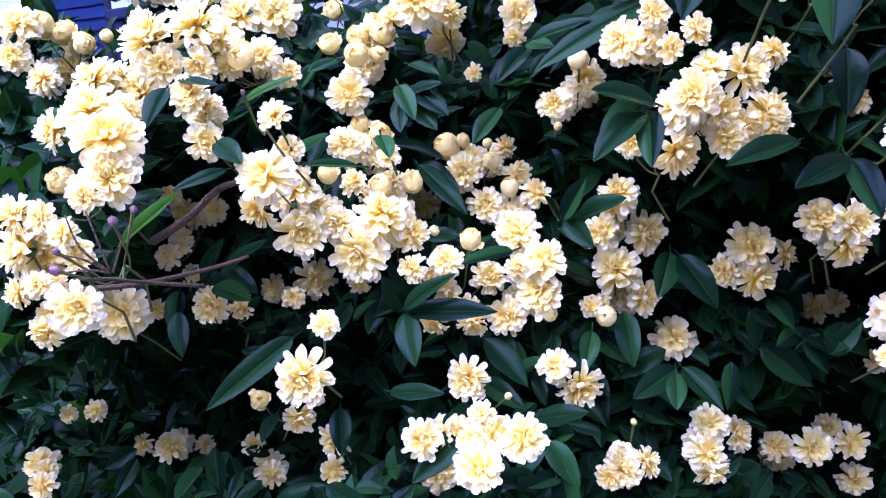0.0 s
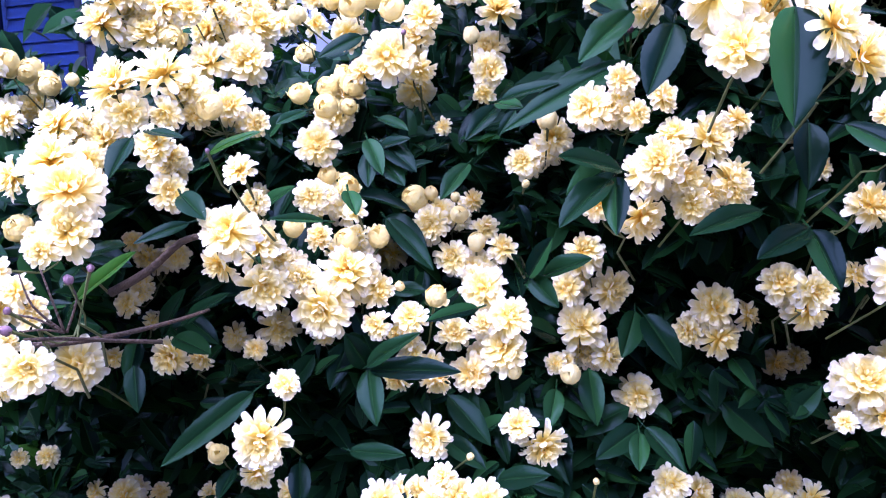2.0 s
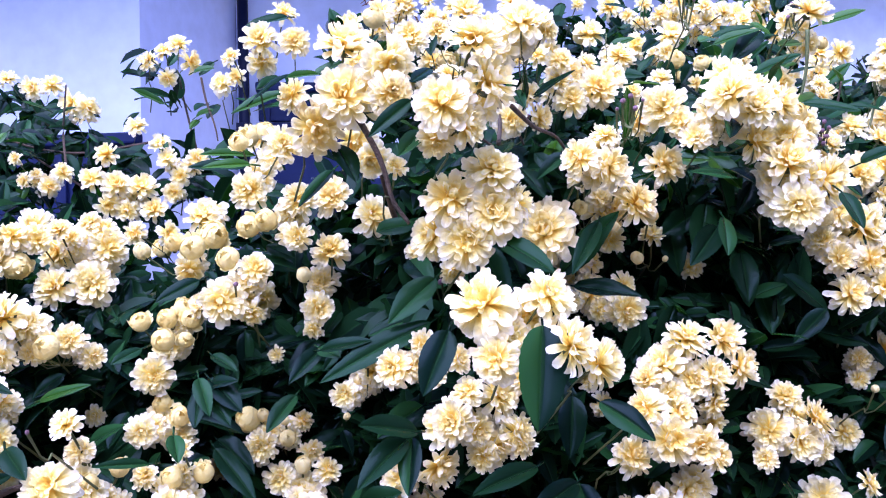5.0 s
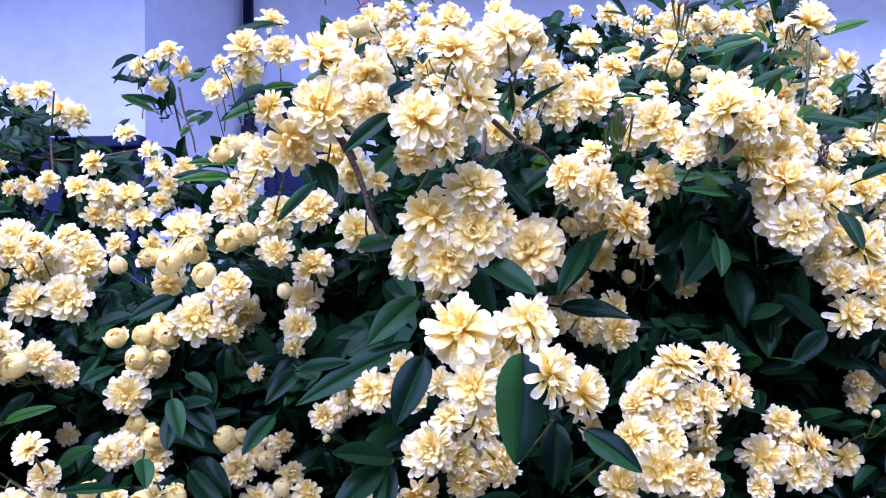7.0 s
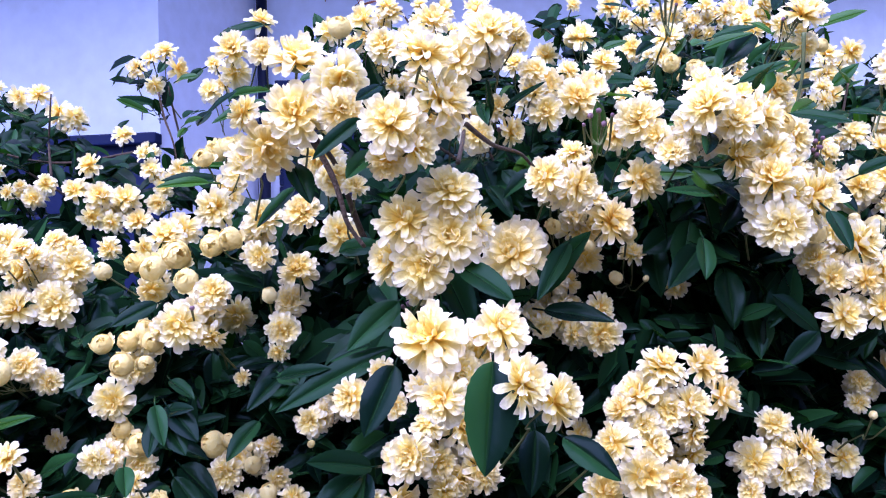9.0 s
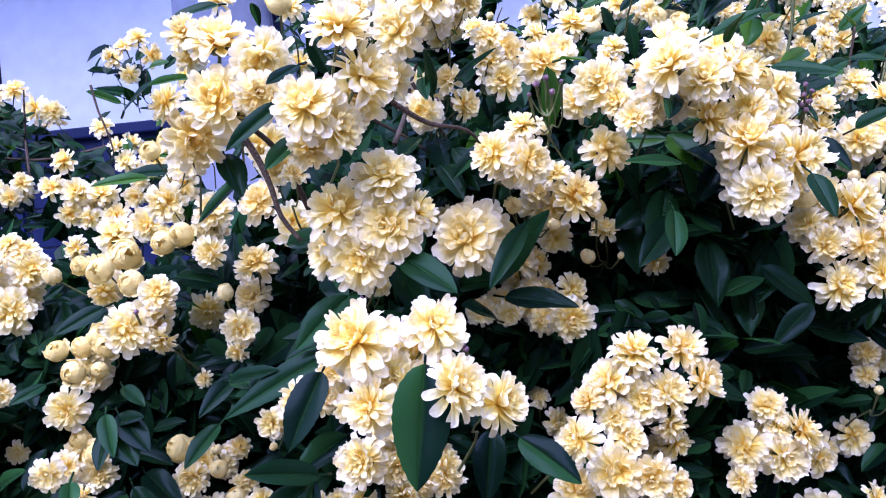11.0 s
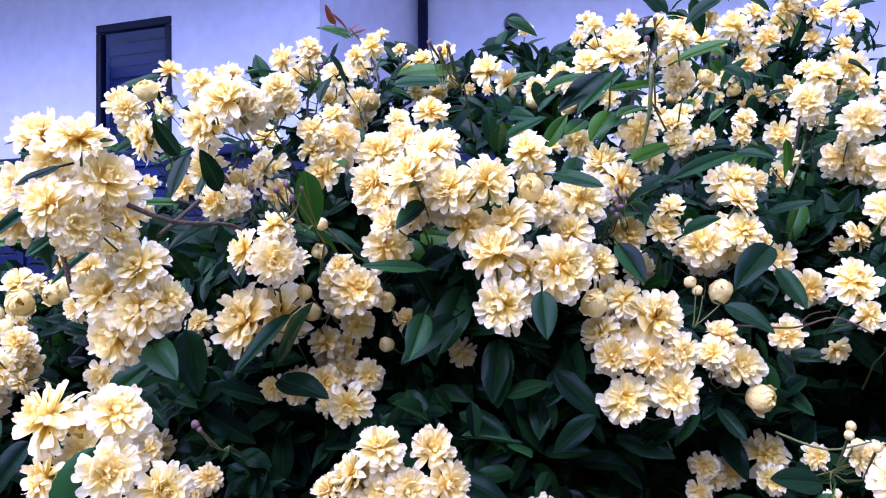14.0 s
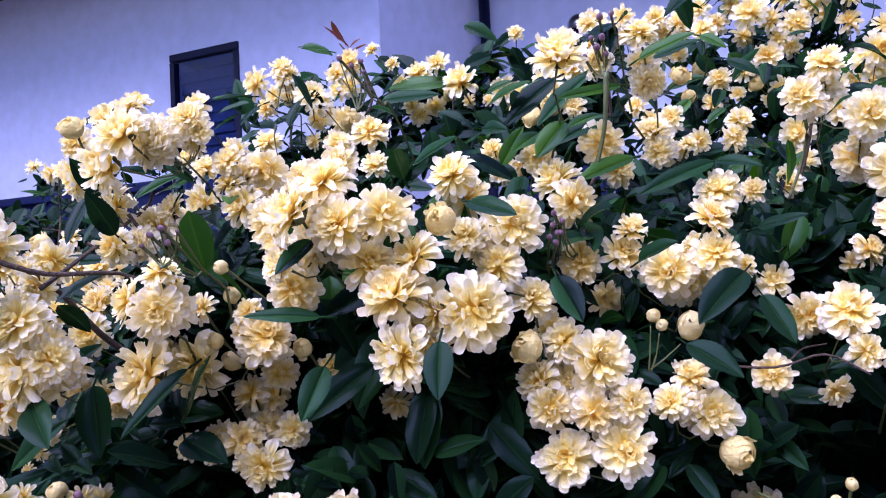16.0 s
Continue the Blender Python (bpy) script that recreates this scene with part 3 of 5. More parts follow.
cluster((0.276, 0.394, 1.503, 29, "fl"), (0.296, 0.401, 1.496, 27, "f"), (0.284, 0.411, 1.518, 30, "fu"), (0.316, 0.409, 1.501, 27, "fr"), (0.304, 0.416, 1.478, 25, "f"), (0.273, 0.423, 1.485, 20, "f"), (0.261, 0.411, 1.479, 18, "fl"), (0.255, 0.421, 1.490, 19, "fl"))
cluster((0.184, 0.398, 1.465, 23, "fl"), (0.202, 0.396, 1.459, 25, "f"), (0.201, 0.402, 1.479, 18, "fu"))
cluster((0.171, 0.427, 1.424, 40, "f"), (0.200, 0.452, 1.440, 10, "h"), (0.197, 0.442, 1.459, 16, "f"), (0.207, 0.459, 1.465, 9, "b"), (0.224, 0.445, 1.456, 16, "fl"), (0.222, 0.452, 1.428, 7, "b"), (0.235, 0.442, 1.442, 27, "f"), (0.197, 0.474, 1.427, 11, "b"))
cluster((0.119, 0.473, 1.401, 18, "fd"))
cluster((0.217, 0.433, 1.480, 7, "b"), (0.254, 0.440, 1.467, 28, "f"))
cluster((0.176, 0.472, 1.424, 13, "h"), (0.203, 0.479, 1.408, 22, "f"), (0.227, 0.472, 1.420, 20, "f"), (0.209, 0.461, 1.384, 23, "f"), (0.193, 0.455, 1.379, 15, "f"), (0.213, 0.458, 1.373, 17, "f"), (0.234, 0.471, 1.388, 19, "f"), (0.177, 0.457, 1.381, 17, "f"))
cluster((0.249, 0.458, 1.435, 12, "h"), (0.257, 0.476, 1.423, 17, "fu"), (0.245, 0.474, 1.407, 9, "b"), (0.265, 0.475, 1.406, 4, "b"))
cluster((0.290, 0.487, 1.400, 17, "fd"))
cluster((0.325, 0.418, 1.480, 26, "f"), (0.319, 0.406, 1.463, 30, "fu"), (0.335, 0.419, 1.454, 21, "fl"), (0.353, 0.421, 1.453, 36, "f"), (0.323, 0.403, 1.435, 30, "f"))
cluster((0.333, 0.467, 1.524, 27, "f"), (0.344, 0.446, 1.489, 20, "f"), (0.337, 0.430, 1.497, 16, "h"), (0.365, 0.468, 1.495, 31, "f"), (0.357, 0.457, 1.474, 26, "fu"))
cluster((0.374, 0.466, 1.457, 22, "fr"), (0.371, 0.457, 1.433, 17, "h"), (0.388, 0.467, 1.435, 22, "f"), (0.374, 0.463, 1.416, 22, "fl"), (0.405, 0.461, 1.425, 32, "f"), (0.381, 0.455, 1.404, 23, "f"), (0.403, 0.453, 1.402, 21, "f"), (0.420, 0.459, 1.406, 20, "f"))
cluster((0.389, 0.489, 1.586, 31, "fu"))
cluster((0.405, 0.548, 1.594, 19, "f"), (0.431, 0.550, 1.610, 22, "fu"), (0.434, 0.568, 1.583, 21, "fd"), (0.453, 0.579, 1.587, 13, "h"))
cluster((0.404, 0.560, 1.547, 29, "f"), (0.414, 0.568, 1.530, 21, "fr"))
cluster((0.434, 0.618, 1.561, 23, "fu"), (0.437, 0.613, 1.546, 21, "f"), (0.457, 0.633, 1.552, 13, "fu"))
cluster((0.379, 0.532, 1.524, 29, "fu"), (0.391, 0.516, 1.508, 27, "fr"))
cluster((0.492, 0.642, 1.567, 18, "fr"), (0.487, 0.633, 1.554, 18, "fr"))
cluster((0.471, 0.567, 1.514, 24, "fu"))
cluster((0.464, 0.521, 1.496, 23, "fu"), (0.465, 0.518, 1.475, 26, "f"), (0.481, 0.533, 1.469, 12, "f"), (0.440, 0.513, 1.468, 29, "f"), (0.450, 0.515, 1.438, 15, "b"), (0.431, 0.510, 1.444, 7, "b"), (0.435, 0.509, 1.439, 6, "b"), (0.416, 0.519, 1.478, 23, "fr"))
cluster((0.421, 0.520, 1.492, 18, "fu"), (0.393, 0.505, 1.474, 26, "fr"))
cluster((0.545, 0.758, 1.572, 32, "f"))
cluster((0.524, 0.681, 1.526, 27, "f"))
cluster((0.496, 0.623, 1.517, 17, "f"))
cluster((0.543, 0.721, 1.545, 24, "f"))
cluster((0.565, 0.651, 1.537, 31, "f"), (0.578, 0.648, 1.527, 25, "f"), (0.564, 0.623, 1.555, 20, "fr"))
cluster((0.361, 0.663, 1.594, 18, "h"))
cluster((0.386, 0.586, 1.576, 15, "f"), (0.356, 0.600, 1.575, 16, "h"))
cluster((0.325, 0.744, 1.620, 25, "f"), (0.323, 0.729, 1.605, 13, "b"))
cluster((0.363, 0.568, 1.542, 23, "fd"))
cluster((0.403, 0.547, 1.452, 20, "fd"))
cluster((0.499, 0.572, 1.459, 22, "f"), (0.516, 0.565, 1.438, 26, "f"))
cluster((0.527, 0.507, 1.444, 28, "f"), (0.532, 0.500, 1.424, 18, "f"))
cluster((0.550, 0.612, 1.467, 15, "f"), (0.554, 0.582, 1.475, 20, "fr"))
cluster((0.490, 0.519, 1.411, 21, "f"), (0.523, 0.531, 1.400, 17, "fd"))
cluster((0.438, 0.472, 1.404, 19, "f"), (0.458, 0.493, 1.395, 27, "f"), (0.449, 0.502, 1.412, 22, "fu"), (0.469, 0.494, 1.375, 19, "h"))
cluster((0.388, 0.452, 1.379, 28, "f"), (0.415, 0.455, 1.384, 30, "f"))
cluster((-0.001, 0.660, 1.633, 28, "fu"))
cluster((-0.017, 0.606, 1.593, 30, "f"), (-0.018, 0.625, 1.580, 26, "f"))
cluster((0.013, 0.567, 1.580, 24, "f"))
cluster((-0.060, 0.757, 1.620, 18, "f"))
cluster((0.050, 0.414, 1.535, 34, "fu"), (0.050, 0.402, 1.503, 35, "f"), (0.074, 0.394, 1.518, 29, "fd"), (0.075, 0.378, 1.498, 22, "f"))
cluster((0.019, 0.419, 1.506, 22, "fl"), (0.033, 0.418, 1.486, 33, "fd"))
cluster((0.057, 0.491, 1.490, 28, "fd"), (0.067, 0.468, 1.474, 23, "fd"))
cluster((0.057, 0.661, 1.624, 28, "fu"))
cluster((0.116, 0.353, 1.522, 29, "fu"), (0.125, 0.361, 1.501, 31, "fr"), (0.099, 0.352, 1.488, 30, "f"), (0.112, 0.358, 1.477, 25, "fr"), (0.097, 0.372, 1.471, 20, "fd"))
cluster((0.008, 0.499, 1.490, 26, "f"), (-0.006, 0.523, 1.503, 15, "h"), (-0.026, 0.535, 1.497, 15, "h"), (-0.019, 0.536, 1.462, 28, "f"))
cluster((-0.024, 0.571, 1.507, 18, "h"))
cluster((0.080, 0.440, 1.466, 14, "f"))
cluster((0.039, 0.555, 1.459, 29, "f"))
cluster((0.017, 0.514, 1.454, 25, "f"), (-0.007, 0.523, 1.440, 18, "h"), (-0.019, 0.524, 1.436, 18, "h"), (0.016, 0.500, 1.427, 19, "f"))
cluster((0.130, 0.383, 1.457, 30, "f"), (0.130, 0.384, 1.433, 34, "f"), (0.145, 0.389, 1.438, 24, "fr"), (0.107, 0.388, 1.442, 31, "f"), (0.115, 0.387, 1.417, 32, "f"), (0.100, 0.412, 1.423, 30, "fl"))
cluster((0.113, 0.331, 1.385, 33, "f"), (0.118, 0.324, 1.359, 24, "f"), (0.148, 0.336, 1.388, 27, "f"), (0.154, 0.318, 1.365, 26, "fr"))
cluster((0.172, 0.333, 1.353, 27, "fr"))
cluster((0.107, 0.405, 1.315, 25, "f"), (0.103, 0.418, 1.311, 25, "f"), (0.124, 0.419, 1.307, 21, "f"), (0.118, 0.421, 1.329, 21, "fl"), (0.126, 0.417, 1.292, 21, "fl"), (0.134, 0.421, 1.296, 24, "fd"), (0.138, 0.422, 1.326, 26, "f"), (0.148, 0.419, 1.304, 25, "fr"))
cluster((0.148, 0.418, 1.298, 18, "f"), (0.152, 0.423, 1.335, 17, "fr"))
cluster((0.228, 0.448, 1.373, 26, "fd"))
cluster((0.237, 0.415, 1.342, 26, "fl"), (0.226, 0.413, 1.334, 18, "fl"), (0.239, 0.410, 1.325, 18, "f"), (0.255, 0.415, 1.331, 23, "f"), (0.244, 0.407, 1.314, 20, "f"), (0.270, 0.416, 1.333, 26, "f"), (0.254, 0.416, 1.357, 26, "fu"), (0.271, 0.418, 1.316, 19, "fd"))
cluster((0.282, 0.426, 1.355, 25, "fr"), (0.291, 0.421, 1.337, 25, "fr"))
cluster((0.278, 0.436, 1.300, 19, "fd"), (0.269, 0.413, 1.285, 18, "f"), (0.253, 0.396, 1.296, 21, "f"), (0.235, 0.398, 1.299, 29, "f"))
cluster((0.214, 0.385, 1.321, 23, "fl"))
cluster((0.217, 0.414, 1.288, 24, "f"), (0.214, 0.420, 1.289, 14, "f"))
cluster((0.341, 0.459, 1.312, 24, "fu"), (0.345, 0.456, 1.300, 20, "f"), (0.358, 0.450, 1.297, 27, "fr"), (0.345, 0.448, 1.282, 27, "f"), (0.321, 0.446, 1.292, 27, "fl"), (0.315, 0.441, 1.275, 16, "f"))
cluster((0.391, 0.500, 1.264, 22, "f"))
cluster((0.432, 0.532, 1.268, 26, "f"))
cluster((-0.163, 0.569, 1.422, 29, "f"), (-0.153, 0.590, 1.432, 24, "fu"), (-0.140, 0.571, 1.444, 18, "f"), (-0.131, 0.571, 1.438, 23, "fu"), (-0.126, 0.568, 1.425, 29, "f"), (-0.152, 0.542, 1.437, 18, "fu"), (-0.165, 0.536, 1.431, 22, "f"), (-0.133, 0.550, 1.398, 32, "f"))
cluster((-0.157, 0.543, 1.396, 28, "fl"))
cluster((-0.054, 0.505, 1.421, 19, "h"), (-0.067, 0.510, 1.425, 14, "h"), (-0.042, 0.519, 1.430, 22, "h"), (-0.060, 0.525, 1.406, 22, "fd"), (-0.051, 0.527, 1.444, 26, "f"), (-0.091, 0.524, 1.420, 11, "b"))
cluster((-0.028, 0.484, 1.413, 17, "h"), (-0.009, 0.472, 1.406, 21, "f"), (-0.031, 0.478, 1.385, 30, "f"), (-0.013, 0.482, 1.376, 19, "fd"))
cluster((0.038, 0.527, 1.418, 26, "f"), (0.019, 0.520, 1.401, 10, "b"), (0.029, 0.510, 1.378, 22, "f"), (0.025, 0.510, 1.363, 14, "fd"))
cluster((-0.063, 0.521, 1.380, 16, "h"), (-0.057, 0.515, 1.373, 16, "h"), (-0.050, 0.513, 1.382, 17, "f"), (-0.074, 0.519, 1.373, 16, "h"), (-0.060, 0.508, 1.359, 12, "h"), (-0.073, 0.501, 1.360, 17, "h"), (-0.094, 0.528, 1.371, 16, "h"), (-0.080, 0.501, 1.337, 26, "f"))
cluster((-0.002, 0.529, 1.345, 12, "f"))
cluster((0.069, 0.507, 1.441, 29, "f"))
cluster((-0.137, 0.472, 1.360, 18, "h"), (-0.128, 0.488, 1.363, 20, "f"), (-0.116, 0.495, 1.351, 17, "f"), (-0.158, 0.458, 1.356, 18, "fd"), (-0.160, 0.461, 1.380, 31, "fu"))
cluster((0.061, 0.487, 1.344, 12, "b"), (0.067, 0.498, 1.334, 21, "fd"), (0.067, 0.515, 1.328, 24, "fd"), (0.046, 0.495, 1.319, 20, "f"), (0.047, 0.492, 1.306, 5, "b"))
cluster((-0.322, 0.886, 1.627, 24, "f"), (-0.295, 0.884, 1.616, 27, "f"), (-0.273, 0.882, 1.620, 28, "fu"))
cluster((-0.252, 0.880, 1.598, 33, "f"), (-0.233, 0.879, 1.593, 28, "fr"))
cluster((-0.249, 0.803, 1.497, 23, "f"), (-0.235, 0.801, 1.511, 24, "f"), (-0.274, 0.805, 1.503, 17, "f"), (-0.282, 0.805, 1.526, 16, "f"))
cluster((-0.192, 0.796, 1.529, 28, "f"), (-0.207, 0.799, 1.504, 31, "f"), (-0.182, 0.796, 1.498, 30, "f"), (-0.190, 0.798, 1.476, 30, "f"), (-0.156, 0.794, 1.495, 33, "f"), (-0.171, 0.796, 1.470, 27, "f"))
cluster((-0.181, 0.874, 1.572, 27, "fu"))
cluster((-0.137, 0.791, 1.539, 20, "f"), (-0.130, 0.790, 1.523, 22, "f"), (-0.117, 0.790, 1.505, 24, "f"), (-0.099, 0.787, 1.522, 24, "f"), (-0.123, 0.791, 1.488, 26, "f"))
cluster((-0.144, 0.793, 1.471, 30, "f"))
cluster((-0.149, 0.868, 1.655, 27, "fl"), (-0.132, 0.866, 1.663, 28, "fu"), (-0.118, 0.866, 1.642, 30, "fr"), (-0.145, 0.869, 1.624, 25, "fd"), (-0.165, 0.870, 1.646, 19, "fl"))
cluster((-0.085, 0.863, 1.618, 27, "f"), (-0.069, 0.861, 1.625, 24, "f"), (-0.077, 0.862, 1.645, 20, "f"))
cluster((-0.314, 0.581, 1.409, 23, "h"), (-0.301, 0.586, 1.402, 16, "h"))
cluster((-0.265, 0.545, 1.387, 16, "h"), (-0.298, 0.543, 1.366, 22, "f"))
cluster((-0.187, 0.457, 1.375, 33, "fl"), (-0.178, 0.454, 1.357, 23, "fd"), (-0.218, 0.450, 1.353, 27, "fu"), (-0.198, 0.440, 1.331, 24, "fr"))
cluster((-0.199, 0.402, 1.332, 30, "f"), (-0.181, 0.381, 1.317, 32, "fu"), (-0.181, 0.377, 1.297, 28, "f"), (-0.185, 0.360, 1.289, 15, "f"), (-0.209, 0.363, 1.281, 15, "f"))
cluster((-0.229, 0.421, 1.324, 24, "fl"))
cluster((-0.156, 0.430, 1.338, 22, "f"), (-0.152, 0.443, 1.332, 18, "f"), (-0.150, 0.432, 1.312, 22, "f"))
cluster((-0.107, 0.414, 1.322, 17, "fu"), (-0.110, 0.394, 1.292, 29, "fu"), (-0.098, 0.428, 1.287, 10, "h"), (-0.122, 0.418, 1.274, 20, "fd"), (-0.101, 0.424, 1.259, 27, "f"), (-0.086, 0.436, 1.263, 16, "f"), (-0.083, 0.436, 1.262, 19, "f"), (-0.088, 0.450, 1.289, 13, "h"))
cluster((-0.126, 0.531, 1.307, 14, "f"))
cluster((-0.229, 0.502, 1.384, 8, "b"))
cluster((-0.076, 0.509, 1.317, 14, "h"), (-0.062, 0.496, 1.310, 15, "h"), (-0.081, 0.472, 1.305, 19, "f"))
cluster((-0.053, 0.452, 1.297, 14, "f"), (-0.059, 0.455, 1.280, 15, "h"), (-0.042, 0.464, 1.280, 15, "h"), (-0.074, 0.450, 1.283, 15, "f"), (-0.058, 0.437, 1.264, 30, "fu"), (-0.043, 0.447, 1.252, 23, "fr"), (-0.031, 0.463, 1.251, 6, "b"), (-0.072, 0.433, 1.245, 32, "f"))
cluster((-0.023, 0.634, 1.381, 31, "fd"))
cluster((-0.023, 0.535, 1.299, 20, "h"), (-0.012, 0.533, 1.302, 9, "b"), (-0.007, 0.533, 1.289, 21, "f"), (-0.013, 0.521, 1.282, 24, "f"), (0.004, 0.524, 1.299, 6, "b"), (0.006, 0.519, 1.288, 11, "b"), (0.016, 0.538, 1.296, 15, "f"), (0.022, 0.518, 1.278, 18, "f"))
cluster((0.075, 0.421, 1.345, 23, "f"), (0.093, 0.424, 1.359, 15, "f"), (0.100, 0.422, 1.340, 15, "f"), (0.114, 0.423, 1.349, 17, "f"))
cluster((0.100, 0.415, 1.287, 26, "fd"), (0.077, 0.415, 1.294, 15, "fd"))
cluster((0.211, 0.485, 1.323, 13, "f"), (0.221, 0.483, 1.307, 17, "f"))
cluster((-0.185, 0.336, 1.275, 14, "f"), (-0.187, 0.316, 1.256, 11, "f"), (-0.172, 0.313, 1.245, 21, "fr"))
cluster((-0.241, 0.415, 1.263, 14, "f"))
cluster((-0.185, 0.533, 1.269, 18, "fd"), (-0.205, 0.532, 1.270, 18, "fd"), (-0.210, 0.524, 1.281, 14, "f"), (-0.209, 0.505, 1.242, 16, "f"))
cluster((-0.213, 0.437, 1.218, 29, "f"))
cluster((-0.173, 0.473, 1.213, 23, "fd"), (-0.158, 0.485, 1.209, 17, "fd"))
cluster((-0.154, 0.549, 1.208, 19, "f"), (-0.120, 0.533, 1.216, 26, "fd"))
cluster((-0.126, 0.494, 1.211, 15, "f"))
cluster((-0.206, 0.537, 1.225, 13, "f"), (-0.219, 0.501, 1.208, 14, "fd"))
cluster((-0.084, 0.384, 1.217, 15, "f"), (-0.094, 0.370, 1.193, 28, "f"))
cluster((-0.044, 0.439, 1.233, 16, "f"), (-0.025, 0.450, 1.234, 20, "f"), (-0.010, 0.457, 1.245, 14, "h"), (-0.035, 0.453, 1.198, 16, "fd"), (-0.012, 0.448, 1.198, 18, "fd"), (-0.001, 0.480, 1.218, 21, "f"))
cluster((-0.045, 0.574, 1.258, 25, "fd"))
cluster((0.000, 0.520, 1.259, 22, "f"), (0.013, 0.520, 1.253, 16, "f"), (0.016, 0.515, 1.270, 11, "b"), (0.033, 0.514, 1.265, 19, "f"), (0.018, 0.489, 1.243, 28, "fu"))
cluster((0.032, 0.469, 1.228, 25, "f"), (0.017, 0.481, 1.223, 16, "f"), (0.028, 0.474, 1.207, 29, "f"), (0.034, 0.475, 1.194, 9, "b"), (0.008, 0.475, 1.194, 23, "f"))
cluster((0.070, 0.493, 1.186, 12, "b"), (0.062, 0.499, 1.192, 14, "f"), (0.081, 0.511, 1.212, 31, "f"), (0.099, 0.516, 1.192, 23, "f"))
cluster((-0.084, 0.501, 1.216, 15, "fd"))
cluster((0.083, 0.498, 1.262, 25, "fu"), (0.073, 0.512, 1.237, 22, "f"), (0.103, 0.518, 1.234, 26, "f"))
cluster((0.164, 0.501, 1.223, 29, "f"), (0.167, 0.501, 1.201, 27, "f"), (0.149, 0.510, 1.206, 21, "fl"), (0.186, 0.505, 1.216, 19, "fr"))
cluster((0.192, 0.466, 1.241, 26, "f"), (0.208, 0.466, 1.223, 26, "fd"), (0.225, 0.448, 1.247, 16, "f"))
cluster((0.189, 0.417, 1.244, 22, "f"))
cluster((0.251, 0.623, 1.152, 23, "f"), (0.267, 0.625, 1.155, 21, "f"))
cluster((0.263, 0.524, 1.163, 21, "f"))
cluster((-0.150, 0.478, 1.151, 13, "h"), (-0.123, 0.465, 1.141, 20, "fd"))
cluster((-0.042, 0.404, 1.146, 21, "fr"), (-0.010, 0.405, 1.158, 14, "f"), (-0.013, 0.382, 1.138, 25, "f"), (0.011, 0.382, 1.152, 24, "f"))
cluster((-0.017, 0.436, 1.168, 24, "f"), (0.005, 0.434, 1.158, 4, "b"))
cluster((-0.116, 0.520, 1.105, 22, "fd"), (-0.114, 0.503, 1.090, 18, "f"))
cluster((-0.296, 0.617, 1.075, 18, "f"), (-0.273, 0.617, 1.071, 26, "f"), (-0.250, 0.634, 1.066, 16, "f"))
cluster((-0.195, 0.592, 1.079, 17, "f"))
cluster((-0.171, 0.552, 1.070, 20, "f"))
cluster((-0.366, 0.638, 1.098, 14, "f"))
cluster((-0.322, 0.599, 1.112, 17, "f"))
cluster((-0.336, 0.544, 1.087, 16, "f"), (-0.329, 0.525, 1.082, 19, "f"))
cluster((-0.040, 0.468, 1.099, 23, "fd"))
cluster((0.121, 0.533, 1.158, 29, "f"))
cluster((0.034, 0.457, 1.166, 20, "f"), (0.049, 0.465, 1.150, 26, "f"))
cluster((0.128, 0.487, 1.095, 25, "f"), (0.132, 0.491, 1.080, 22, "fd"), (0.133, 0.497, 1.111, 22, "f"))
cluster((0.164, 0.543, 1.084, 23, "fr"))
cluster((0.072, 0.465, 1.096, 21, "f"), (0.063, 0.464, 1.093, 16, "f"), (0.089, 0.476, 1.096, 20, "fr"), (0.082, 0.482, 1.121, 4, "b"))
cluster((0.222, 0.559, 1.064, 29, "f"), (0.202, 0.577, 1.060, 22, "f"))
cluster((0.263, 0.589, 1.054, 26, "f"), (0.256, 0.616, 1.057, 21, "f"))
cluster((0.293, 0.616, 1.108, 19, "f"))
cluster((0.282, 0.628, 1.006, 26, "f"))
cluster((-0.402, 0.643, 1.053, 28, "f"))
cluster((-0.315, 0.618, 1.409, 20, "h"), (-0.296, 0.603, 1.396, 22, "h"), (-0.335, 0.617, 1.375, 30, "f"))
cluster((-0.292, 0.918, 1.511, 32, "f"))
cluster((-0.250, 0.921, 1.596, 34, "f"))
cluster((-0.210, 0.654, 1.446, 31, "f"))
cluster((-0.191, 0.615, 1.050, 27, "f"))
cluster((-0.221, 0.514, 1.445, 14, "h"), (-0.209, 0.520, 1.438, 25, "fu"), (-0.217, 0.519, 1.423, 30, "fu"), (-0.196, 0.526, 1.440, 19, "fu"), (-0.191, 0.531, 1.417, 30, "fu"), (-0.180, 0.533, 1.433, 25, "fu"), (-0.178, 0.536, 1.412, 21, "h"))
cluster((-0.151, 0.336, 1.283, 3, "s"), (-0.159, 0.332, 1.279, 4, "s"), (-0.179, 0.320, 1.269, 3, "s"), (-0.180, 0.319, 1.261, 4, "s"))
cluster((-0.163, 0.910, 1.558, 28, "f"))
cluster((-0.175, 0.908, 1.653, 25, "f"))
cluster((-0.152, 0.604, 1.432, 29, "f"))
cluster((-0.126, 0.747, 1.430, 22, "h"))
cluster((-0.128, 0.652, 1.439, 20, "f"), (-0.101, 0.657, 1.439, 22, "f"))
cluster((-0.103, 0.988, 1.646, 34, "f"))
cluster((-0.081, 0.506, 1.302, 29, "f"), (-0.063, 0.500, 1.295, 21, "f"))
cluster((-0.103, 0.353, 1.330, 2, "s"))
cluster((-0.060, 0.808, 1.543, 24, "h"))
cluster((-0.063, 0.630, 1.453, 29, "f"))
cluster((-0.021, 0.470, 1.396, 3, "s"))
cluster((-0.032, 0.748, 1.536, 34, "f"))
